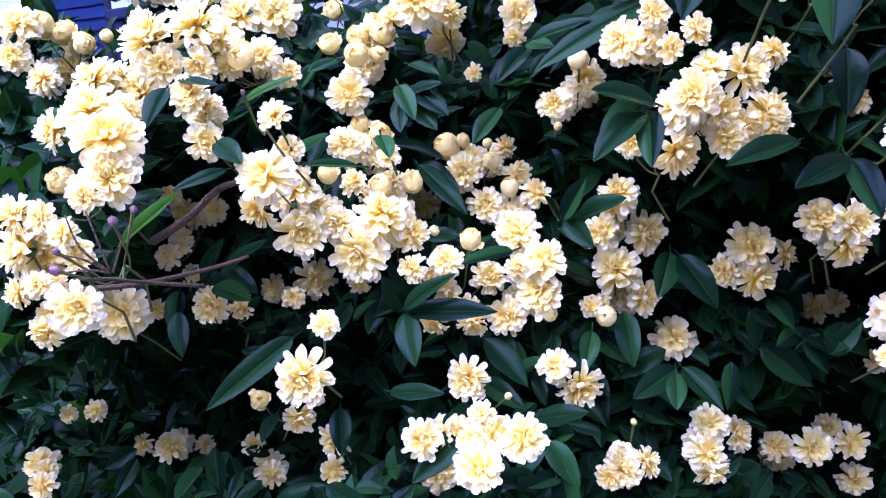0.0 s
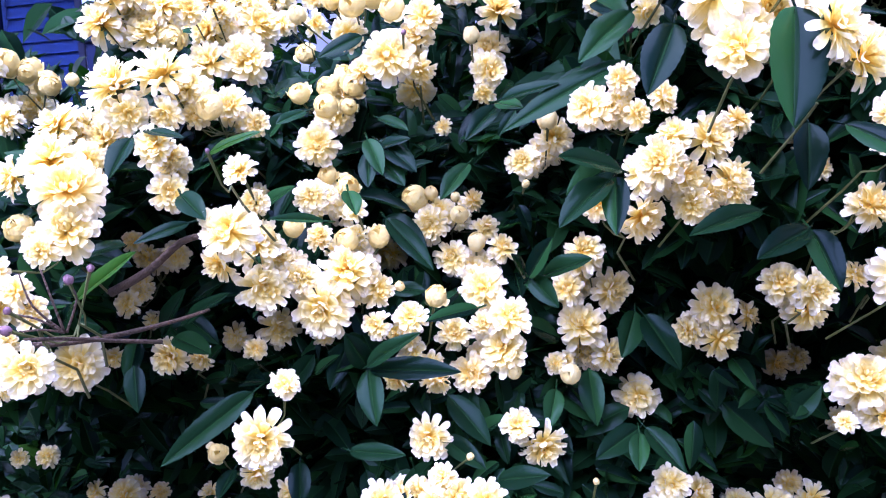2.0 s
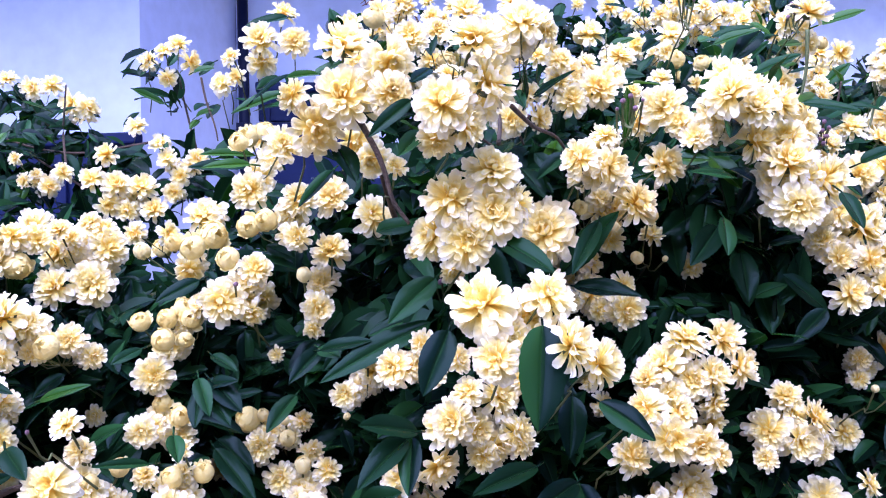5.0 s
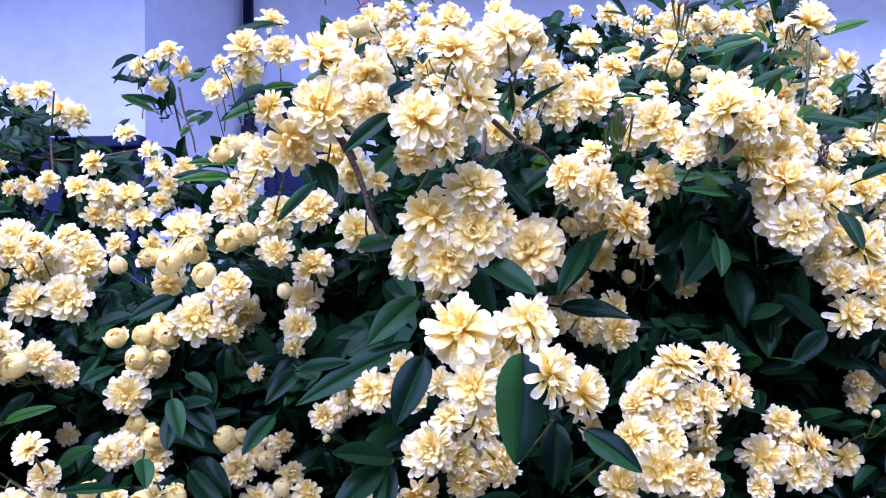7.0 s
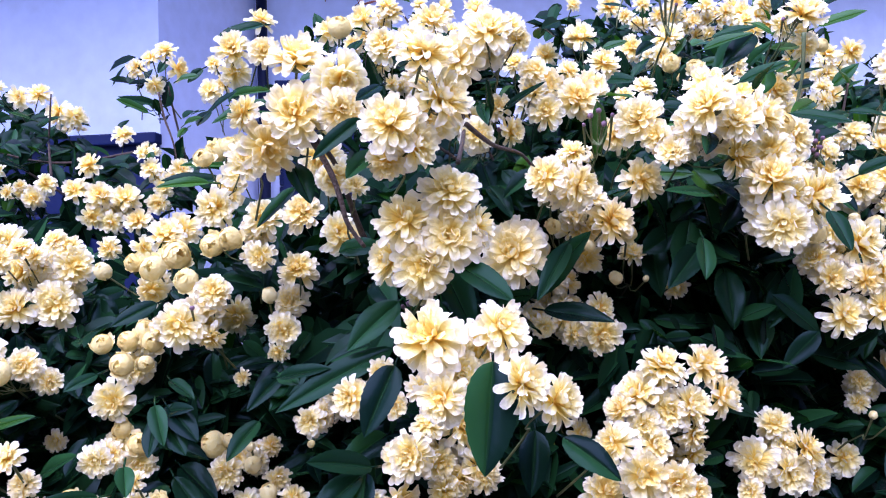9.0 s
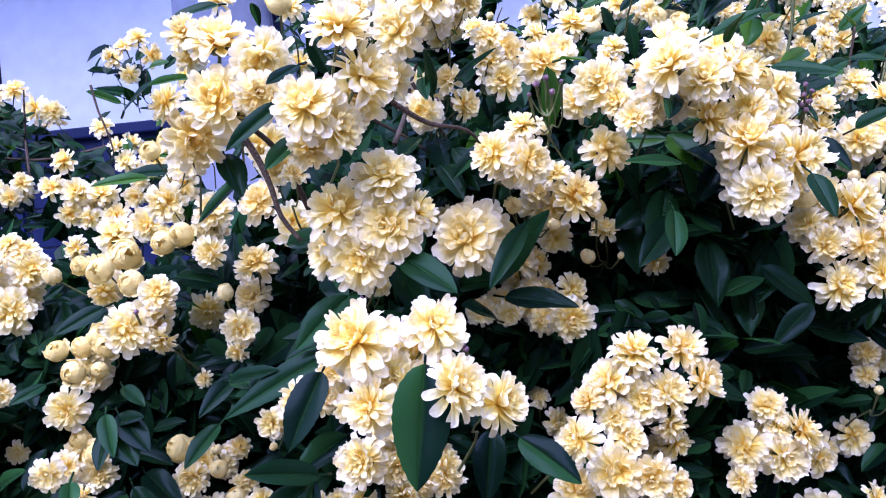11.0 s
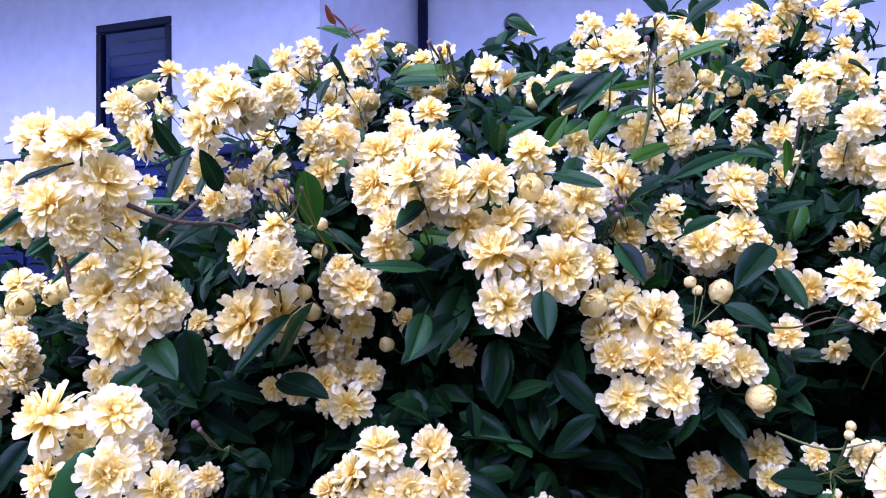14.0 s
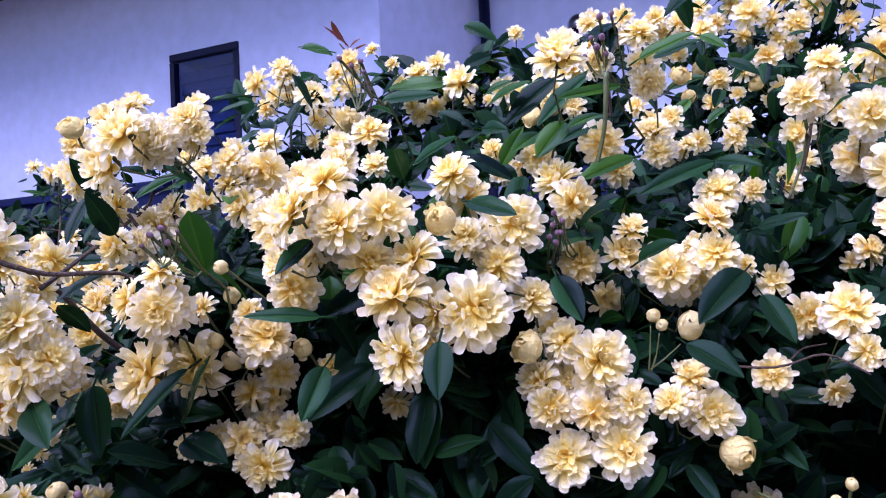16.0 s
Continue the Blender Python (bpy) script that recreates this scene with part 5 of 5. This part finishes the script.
leaf(-0.012, 0.485, 1.474, -0.040, 0.470, 1.473, 9, "fresh")
leaf(0.041, 0.486, 1.470, 0.019, 0.470, 1.445, 9, "dark")
leaf(0.228, 0.428, 1.515, 0.238, 0.409, 1.511, 8, "fresh")
leaf(0.339, 0.546, 1.574, 0.367, 0.525, 1.582, 11, "fresh")
leaf(0.380, 0.547, 1.586, 0.350, 0.532, 1.562, 16, "dark")
leaf(0.410, 0.574, 1.564, 0.372, 0.560, 1.552, 16, "dark")
leaf(0.348, 0.442, 1.506, 0.375, 0.421, 1.498, 11, "dark")
leaf(0.104, 0.449, 1.397, 0.073, 0.435, 1.374, 18, "dark")
leaf(-0.047, 0.491, 1.399, -0.071, 0.476, 1.388, 11, "dark")
leaf(-0.040, 0.481, 1.336, -0.018, 0.461, 1.320, 16, "dark")
leaf(-0.043, 0.526, 1.288, -0.016, 0.506, 1.271, 18, "dark")
leaf(-0.046, 0.477, 1.337, -0.037, 0.458, 1.318, 11, "dark")
leaf(-0.055, 0.444, 1.308, -0.049, 0.426, 1.296, 13, "dark")
leaf(-0.083, 0.487, 1.356, -0.097, 0.470, 1.350, 9, "dark")
leaf(0.095, 0.461, 1.316, 0.066, 0.446, 1.302, 21, "dark")
leaf(0.025, 0.527, 1.354, 0.008, 0.512, 1.334, 20, "dark")
leaf(0.294, 0.472, 1.443, 0.280, 0.457, 1.403, 23, "dark")
leaf(0.274, 0.491, 1.430, 0.274, 0.474, 1.396, 22, "dark")
leaf(0.130, 0.441, 1.418, 0.145, 0.426, 1.382, 23, "dark")
leaf(0.184, 0.432, 1.378, 0.164, 0.409, 1.390, 22, "dark")
leaf(0.202, 0.424, 1.429, 0.178, 0.400, 1.399, 11, "dark")
leaf(0.159, 0.478, 1.395, 0.191, 0.467, 1.401, 20, "dark")
leaf(0.292, 0.452, 1.426, 0.265, 0.428, 1.405, 16, "dark")
leaf(0.316, 0.469, 1.409, 0.312, 0.451, 1.378, 28, "dark")
leaf(0.344, 0.397, 1.443, 0.347, 0.380, 1.422, 16, "dark")
leaf(0.281, 0.408, 1.490, 0.272, 0.388, 1.477, 10, "dark")
leaf(0.320, 0.430, 1.518, 0.321, 0.412, 1.532, 13, "dark")
leaf(0.319, 0.449, 1.527, 0.345, 0.436, 1.537, 10, "dark")
leaf(0.363, 0.488, 1.396, 0.341, 0.466, 1.377, 21, "dark")
leaf(0.385, 0.472, 1.468, 0.399, 0.457, 1.446, 16, "dark")
leaf(0.425, 0.495, 1.473, 0.443, 0.481, 1.484, 13, "dark")
leaf(0.478, 0.507, 1.466, 0.454, 0.484, 1.445, 21, "dark")
leaf(0.447, 0.486, 1.431, 0.472, 0.473, 1.417, 16, "dark")
leaf(0.489, 0.540, 1.452, 0.503, 0.525, 1.427, 14, "dark")
leaf(0.470, 0.576, 1.532, 0.427, 0.549, 1.518, 12, "dark")
leaf(0.470, 0.575, 1.532, 0.495, 0.562, 1.528, 11, "dark")
leaf(0.429, 0.544, 1.591, 0.460, 0.532, 1.600, 12, "fresh")
leaf(0.396, 0.603, 1.600, 0.362, 0.578, 1.568, 15, "dark")
leaf(0.371, 0.614, 1.600, 0.351, 0.592, 1.592, 22, "fresh")
leaf(0.418, 0.554, 1.579, 0.383, 0.529, 1.570, 9, "fresh")
leaf(0.385, 0.540, 1.558, 0.371, 0.519, 1.537, 24, "fresh")
leaf(0.406, 0.550, 1.562, 0.389, 0.528, 1.556, 17, "fresh")
leaf(0.368, 0.552, 1.555, 0.355, 0.531, 1.543, 18, "fresh")
leaf(0.423, 0.544, 1.534, 0.393, 0.519, 1.522, 12, "fresh")
leaf(0.551, 0.728, 1.587, 0.570, 0.714, 1.606, 18, "fresh")
leaf(0.541, 0.688, 1.581, 0.522, 0.666, 1.592, 13, "fresh")
leaf(0.566, 0.684, 1.555, 0.591, 0.671, 1.543, 10, "dark")
leaf(0.491, 0.567, 1.490, 0.516, 0.554, 1.497, 10, "dark")
leaf(0.147, 0.746, 1.681, 0.130, 0.724, 1.680, 15, "fresh")
leaf(0.085, 0.710, 1.638, 0.061, 0.686, 1.633, 11, "dark")
leaf(0.083, 0.736, 1.636, 0.069, 0.715, 1.617, 16, "dark")
leaf(0.136, 0.707, 1.629, 0.130, 0.688, 1.606, 23, "dark")
leaf(0.535, 0.565, 1.408, 0.557, 0.552, 1.385, 23, "dark")
leaf(0.130, 0.442, 1.523, 0.128, 0.423, 1.499, 12, "dark")
leaf(0.153, 0.425, 1.510, 0.154, 0.408, 1.496, 7, "dark")
leaf(0.149, 0.428, 1.479, 0.136, 0.407, 1.466, 10, "dark")
leaf(0.432, 0.505, 1.366, 0.418, 0.484, 1.351, 21, "dark")
leaf(0.288, 0.460, 1.464, 0.272, 0.438, 1.453, 15, "dark")
leaf(0.387, 0.492, 1.402, 0.391, 0.475, 1.385, 15, "dark")
leaf(-0.036, 0.663, 1.496, -0.082, 0.647, 1.495, 15)
leaf(-0.112, 0.707, 1.395, -0.135, 0.692, 1.376, 13)
leaf(0.454, 0.549, 1.342, 0.468, 0.531, 1.318, 17)
leaf(0.472, 0.514, 1.291, 0.444, 0.504, 1.261, 25)
leaf(0.482, 0.538, 1.281, 0.491, 0.518, 1.257, 28)
leaf(0.505, 0.520, 1.294, 0.513, 0.513, 1.315, 17)
leaf(0.518, 0.502, 1.313, 0.528, 0.482, 1.292, 21)
leaf(0.529, 0.471, 1.320, 0.530, 0.455, 1.296, 20)
leaf(0.607, 0.612, 1.548, 0.627, 0.589, 1.569, 30)
leaf(0.004, 0.642, 1.622, -0.032, 0.620, 1.606, 16)
leaf(0.162, 0.866, 1.669, 0.237, 0.865, 1.670, 26)
leaf(0.500, 0.543, 1.326, 0.519, 0.525, 1.318, 19)
leaf(0.117, 0.806, 1.698, 0.102, 0.790, 1.701, 18)
leaf(0.171, 0.818, 1.646, 0.229, 0.825, 1.651, 20)
leaf(0.075, 0.716, 1.640, 0.055, 0.696, 1.638, 11)
leaf(0.033, 1.059, 1.788, 0.026, 1.039, 1.810, 16, "red")
leaf(0.449, 1.102, 1.819, 0.476, 1.102, 1.789, 23)
leaf(0.483, 0.822, 1.705, 0.512, 0.806, 1.718, 17)
leaf(0.553, 0.955, 1.765, 0.574, 0.945, 1.748, 13)
leaf(0.594, 0.953, 1.751, 0.608, 0.935, 1.759, 13)
leaf(0.660, 0.942, 1.737, 0.682, 0.921, 1.744, 12)
leaf(0.503, 0.966, 1.748, 0.530, 0.947, 1.761, 15)
leaf(0.074, 0.781, 1.642, 0.093, 0.776, 1.647, 14)
leaf(0.062, 0.774, 1.648, 0.047, 0.757, 1.629, 12)
leaf(0.086, 0.790, 1.629, 0.107, 0.780, 1.655, 12)
leaf(0.104, 0.780, 1.699, 0.135, 0.782, 1.690, 13)
leaf(0.082, 0.794, 1.601, 0.074, 0.774, 1.615, 10)
leaf(0.164, 0.858, 1.661, 0.190, 0.854, 1.656, 15)
leaf(0.159, 0.856, 1.661, 0.181, 0.845, 1.681, 12)
leaf(0.216, 0.880, 1.627, 0.246, 0.874, 1.630, 11)
leaf(0.274, 0.888, 1.648, 0.299, 0.883, 1.633, 15)
leaf(0.305, 0.693, 1.614, 0.327, 0.683, 1.621, 13)
leaf(0.462, 0.707, 1.596, 0.448, 0.698, 1.582, 13)
leaf(0.487, 0.707, 1.587, 0.473, 0.698, 1.576, 12)
leaf(0.438, 0.714, 1.563, 0.429, 0.704, 1.544, 10)
leaf(-0.141, 0.881, 1.604, -0.177, 0.859, 1.610, 13)
leaf(-0.135, 0.884, 1.599, -0.138, 0.869, 1.608, 11)
leaf(-0.118, 0.890, 1.584, -0.098, 0.880, 1.592, 11)
leaf(-0.115, 0.891, 1.581, -0.123, 0.879, 1.569, 11)
leaf(-0.266, 0.848, 1.584, -0.283, 0.827, 1.589, 9)
leaf(-0.256, 0.853, 1.579, -0.236, 0.845, 1.587, 9)
leaf(-0.277, 0.849, 1.554, -0.285, 0.832, 1.560, 12)
leaf(-0.263, 0.855, 1.550, -0.268, 0.839, 1.556, 11)
leaf(-0.247, 0.859, 1.562, -0.250, 0.844, 1.569, 11)
leaf(-0.206, 0.877, 1.531, -0.183, 0.870, 1.540, 15)
leaf(-0.347, 0.829, 1.564, -0.328, 0.821, 1.576, 12)
leaf(-0.362, 0.822, 1.569, -0.369, 0.803, 1.576, 12)
leaf(-0.383, 0.816, 1.551, -0.391, 0.798, 1.556, 13)
leaf(-0.319, 0.845, 1.549, -0.325, 0.826, 1.563, 11)
leaf(-0.137, 0.818, 1.584, -0.163, 0.797, 1.594, 14)
leaf(-0.126, 0.820, 1.585, -0.128, 0.805, 1.596, 10)
leaf(-0.107, 0.816, 1.617, -0.085, 0.806, 1.621, 13)
leaf(-0.281, 0.783, 1.548, -0.287, 0.770, 1.532, 10)
leaf(-0.267, 0.788, 1.549, -0.250, 0.783, 1.537, 10)
leaf(-0.255, 0.797, 1.525, -0.266, 0.778, 1.533, 11)
leaf(0.080, 0.964, 1.748, 0.062, 0.936, 1.771, 8, "red")
leaf(0.080, 0.964, 1.748, 0.098, 0.955, 1.757, 8, "red")
leaf(0.082, 0.966, 1.744, 0.104, 0.960, 1.749, 7, "red")
leaf(0.446, 0.942, 1.767, 0.467, 0.937, 1.741, 16)
leaf(0.472, 0.947, 1.748, 0.483, 0.931, 1.757, 11)
leaf(0.495, 0.947, 1.745, 0.521, 0.928, 1.756, 13)
leaf(0.533, 0.939, 1.757, 0.524, 0.925, 1.766, 13)
leaf(0.550, 0.936, 1.759, 0.570, 0.926, 1.742, 12)
leaf(0.569, 0.936, 1.751, 0.581, 0.920, 1.753, 12)
leaf(0.588, 0.933, 1.749, 0.602, 0.917, 1.753, 12)
leaf(0.635, 0.926, 1.741, 0.652, 0.908, 1.744, 12)
leaf(0.655, 0.924, 1.731, 0.675, 0.904, 1.737, 9)
leaf(0.419, 0.955, 1.725, 0.450, 0.938, 1.742, 13)
leaf(0.433, 0.740, 1.639, 0.472, 0.724, 1.646, 15)
leaf(0.473, 0.735, 1.652, 0.491, 0.724, 1.640, 10)
leaf(0.416, 0.745, 1.617, 0.386, 0.730, 1.622, 13)
leaf(0.529, 0.747, 1.561, 0.537, 0.735, 1.545, 12)
leaf(0.567, 0.737, 1.584, 0.577, 0.721, 1.593, 13)
leaf(-0.165, 0.904, 1.607, -0.187, 0.883, 1.616, 10)
leaf(-0.155, 0.906, 1.604, -0.162, 0.889, 1.619, 11)
leaf(-0.149, 0.907, 1.595, -0.143, 0.891, 1.613, 12)
leaf(-0.004, 0.742, 1.579, -0.057, 0.729, 1.561, 15)
leaf(-0.002, 0.618, 1.564, -0.020, 0.607, 1.552, 12)
leaf(-0.037, 0.753, 1.519, -0.086, 0.734, 1.522, 12)
leaf(-0.147, 0.853, 1.554, -0.143, 0.845, 1.531, 10)
leaf(-0.099, 0.903, 1.651, -0.114, 0.893, 1.635, 11)
leaf(0.501, 0.807, 1.627, 0.520, 0.784, 1.649, 16)
leaf(0.445, 0.819, 1.628, 0.477, 0.799, 1.635, 15)
leaf(0.527, 0.759, 1.606, 0.548, 0.739, 1.608, 9)
leaf(0.634, 0.833, 1.621, 0.609, 0.831, 1.611, 16)
leaf(0.575, 0.583, 1.530, 0.559, 0.576, 1.537, 12)
leaf(0.611, 0.645, 1.498, 0.596, 0.639, 1.501, 8)
leaf(0.554, 0.496, 1.350, 0.568, 0.476, 1.359, 16)
leaf(0.451, 0.545, 1.296, 0.474, 0.522, 1.284, 17)
leaf(0.358, 0.699, 1.622, 0.337, 0.687, 1.611, 18)
leaf(0.389, 0.699, 1.627, 0.352, 0.693, 1.593, 15)
leaf(0.502, 0.813, 1.604, 0.516, 0.797, 1.612, 13)
leaf(0.501, 0.471, 1.327, 0.480, 0.455, 1.299, 16, "fresh")
leaf(0.511, 0.408, 1.339, 0.490, 0.392, 1.320, 14, "dark")
leaf(0.495, 0.469, 1.333, 0.465, 0.453, 1.339, 16, "dark")


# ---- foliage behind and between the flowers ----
# Middle of the camera's path; the foliage is fitted to the view from here.
VIEW_MID = Vector((0.22, 0.0, 1.42))
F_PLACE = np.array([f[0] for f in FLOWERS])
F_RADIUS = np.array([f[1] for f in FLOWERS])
F_WAY = F_PLACE - np.array(VIEW_MID)
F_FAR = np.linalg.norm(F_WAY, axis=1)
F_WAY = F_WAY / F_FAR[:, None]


# Points along the camera's path; leaves that would hide flowers from them are dropped.
VIEW_STOPS = []
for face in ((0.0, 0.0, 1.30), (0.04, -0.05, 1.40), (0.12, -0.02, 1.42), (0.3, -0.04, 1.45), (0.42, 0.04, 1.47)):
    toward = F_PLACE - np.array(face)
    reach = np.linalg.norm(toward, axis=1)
    VIEW_STOPS.append((np.array(face), toward / reach[:, None], reach))


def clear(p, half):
    """Whether a leaf at p stays off the camera's sight lines to every flower."""
    for face, ways, reach in VIEW_STOPS:
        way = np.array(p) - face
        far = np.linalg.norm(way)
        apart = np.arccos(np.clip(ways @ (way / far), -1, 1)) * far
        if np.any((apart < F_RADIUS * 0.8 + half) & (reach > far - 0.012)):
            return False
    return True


def depth_at(way):
    """How far the flowers lie along a sight line from the camera, and how near the next flower is."""
    apart = np.arccos(np.clip(F_WAY @ np.array(way), -1, 1))
    near = np.argsort(apart)[:5]
    weight = 1 / (apart[near] + 0.01) ** 2
    return float((F_FAR[near] * weight).sum() / weight.sum()), float(apart[near[0]]), float(F_FAR[near].min())


F_AZ = np.arctan2(F_WAY[:, 0], F_WAY[:, 1])
F_UP = np.arcsin(F_WAY[:, 2])


def crest(azimuth):
    """How high the flowers stand over this direction in the camera's view."""
    near = np.abs(F_AZ - azimuth) < 0.045
    return float(F_UP[near].max()) if near.any() else -0.2


def foliage(count, name, mat, shallow, deep, reach, seed, steps=8, leaf_size=(0.02, 0.042), stray=0.0, span=(-0.85, 0.95, -0.62, 0.42), edge=0.015, open_gap=0.02):
    """Leaflets scattered in a layer behind the flowers as the camera sees them, joined."""
    r = random.Random(seed)
    bm = bmesh.new()
    made = 0
    tries = 0
    while made < count and tries < count * 22:
        tries += 1
        azimuth, rise = r.uniform(*span[:2]), r.uniform(*span[2:])
        top = crest(azimuth)
        if rise > top - edge:
            continue
        way = Vector((math.sin(azimuth) * math.cos(rise), math.cos(azimuth) * math.cos(rise), math.sin(rise)))
        far, gap, nearest = depth_at(way)
        below = top - rise
        if gap > min(reach, open_gap + below * 0.35):
            continue
        far += shallow + r.random() * (min(deep, 0.03 + below * 0.9) - shallow)
        p = VIEW_MID + way * far
        size = r.uniform(*leaf_size)
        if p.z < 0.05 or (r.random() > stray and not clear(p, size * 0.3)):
            continue
        along = Vector((r.gauss(0, 0.7), r.gauss(-0.25, 0.5), r.gauss(-0.25, 0.5)))
        up = Vector((r.gauss(0, 0.4), -0.6 + r.gauss(0, 0.3), 0.8))
        blade(bm, aim(p - along.normalized() * size * 0.5, along, up), size, size * r.uniform(0.38, 0.5), r.uniform(0.1, 0.5), r.uniform(0, 0.3), r.uniform(-0.3, 0.3), steps, 0.45 if steps > 7 else 0.0)
        made += 1
    return tagged(part(name, bm, mat, bush, "", True), kind="stuff")


def skirt(count, seed):
    """The leafy mass below and behind, down to the ground."""
    r = random.Random(seed)
    bm = bmesh.new()
    for k in range(count):
        z = 0.04 + 1.25 * r.random()
        angle = r.uniform(0, math.tau)
        swell = 0.75 + 0.25 * math.sin(min(1.0, z / 1.1) * 1.6)
        push = r.uniform(0.72, 1.0) ** 0.5 * swell
        p = Vector((0.22 + 0.78 * push * math.cos(angle), 0.98 + 0.42 * push * math.sin(angle), z))
        if p.y < 0.72 and z > 0.95:
            continue
        out = Vector((math.cos(angle), math.sin(angle), 0.5))
        along = Vector((r.gauss(0, 0.6), r.gauss(0, 0.6), r.gauss(-0.5, 0.4)))
        size = r.uniform(0.035, 0.055)
        blade(bm, aim(p, along, out), size, size * 0.45, 0.3, 0.2, 0.1, 4)
    return tagged(part("lower_foliage", bm, LEAF, bush, "", True), kind="stuff")


def sprays(name, mat, each, low, high, spread, back, seed):
    """Leaflets close round and behind the flowers that stand between two distances, off the camera's sight lines,
    joined.
    """
    r = random.Random(seed)
    bm = bmesh.new()
    for f, radius, way in FLOWERS:
        if not low < f.y < high:
            continue
        for k in range(int(each * (0.1 if f.x < 0.05 and f.y > 0.72 else 1.0) + r.random())):
            p = f + Vector((r.gauss(0, spread), r.uniform(0.0, back), 0.004 - abs(r.gauss(0, spread * 1.3))))
            size = r.uniform(0.022, 0.042)
            way = (p - VIEW_MID).normalized()
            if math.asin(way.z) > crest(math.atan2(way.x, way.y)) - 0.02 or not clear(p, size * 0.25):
                continue
            along = Vector((r.gauss(0, 0.7), r.gauss(-0.3, 0.4), r.gauss(-0.1, 0.5)))
            blade(bm, aim(p - along.normalized() * size * 0.5, along, Vector((r.gauss(0, 0.4), -0.6, 0.8))), size, size * r.uniform(0.38, 0.48), r.uniform(0.1, 0.4), r.uniform(0, 0.25), r.uniform(-0.3, 0.3), 8, 0.45)
    return tagged(part(name, bm, mat, bush, "", True), kind="stuff")


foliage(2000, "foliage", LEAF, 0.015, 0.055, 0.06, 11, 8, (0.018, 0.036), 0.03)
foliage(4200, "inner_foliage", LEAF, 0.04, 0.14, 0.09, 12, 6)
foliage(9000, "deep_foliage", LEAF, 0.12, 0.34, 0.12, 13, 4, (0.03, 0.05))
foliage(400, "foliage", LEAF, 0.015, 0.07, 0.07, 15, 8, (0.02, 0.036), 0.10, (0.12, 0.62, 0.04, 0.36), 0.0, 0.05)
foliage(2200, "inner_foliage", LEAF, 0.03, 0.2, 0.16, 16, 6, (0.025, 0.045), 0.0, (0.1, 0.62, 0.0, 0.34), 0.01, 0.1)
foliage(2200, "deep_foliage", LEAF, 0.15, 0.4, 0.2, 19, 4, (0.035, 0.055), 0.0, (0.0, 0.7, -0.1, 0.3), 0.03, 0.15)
foliage(70, "fresh_foliage", FRESH_LIT, 0.012, 0.05, 0.06, 17, 8, (0.022, 0.036), 0.05, (-0.1, 0.62, 0.08, 0.36), 0.0, 0.05)


def curtain(count, seed):
    """Leaves on the far side of the bush that close it against the light."""
    r = random.Random(seed)
    bm = bmesh.new()
    for k in range(count):
        x = r.uniform(-0.85, 1.3)
        p = Vector((x, r.uniform(0.98, 1.3), r.uniform(0.35, 1.3 + 0.1 * math.sin(x * 7))))
        along = Vector((r.gauss(0, 0.6), r.gauss(0, 0.4), r.gauss(-0.5, 0.4)))
        size = r.uniform(0.04, 0.06)
        blade(bm, aim(p, along, Vector((r.gauss(0, 0.4), -0.7, 0.6))), size, size * 0.45, 0.3, 0.2, 0.1, 4)
    return tagged(part("back_foliage", bm, LEAF, bush, "", True), kind="stuff")


def thicket(count, seed):
    """Dense leaves in the heart of the bush, behind the flowering face."""
    r = random.Random(seed)
    bm = bmesh.new()
    for k in range(count):
        x = r.uniform(-0.6, 0.95)
        top = 1.40 + 0.02 * (x + 0.5) + 0.13 * min(1.0, max(0.0, x / 0.25)) + 0.03 * math.sin(x * 17)
        p = Vector((x, r.uniform(0.72, 0.98), top - 0.5 * r.random() ** 1.3))
        along = Vector((r.gauss(0, 0.7), r.gauss(-0.2, 0.4), r.gauss(-0.3, 0.5)))
        size = r.uniform(0.03, 0.05)
        blade(bm, aim(p, along, Vector((r.gauss(0, 0.4), -0.6, 0.8))), size, size * 0.45, 0.3, 0.2, 0.1, 4)
    return tagged(part("heart_foliage", bm, LEAF, bush, "", True), kind="stuff")


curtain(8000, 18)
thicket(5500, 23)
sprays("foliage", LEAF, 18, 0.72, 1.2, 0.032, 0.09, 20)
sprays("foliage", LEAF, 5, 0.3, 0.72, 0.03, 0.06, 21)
sprays("fresh_foliage", FRESH_LIT, 1.2, 0.6, 1.2, 0.035, 0.04, 22)
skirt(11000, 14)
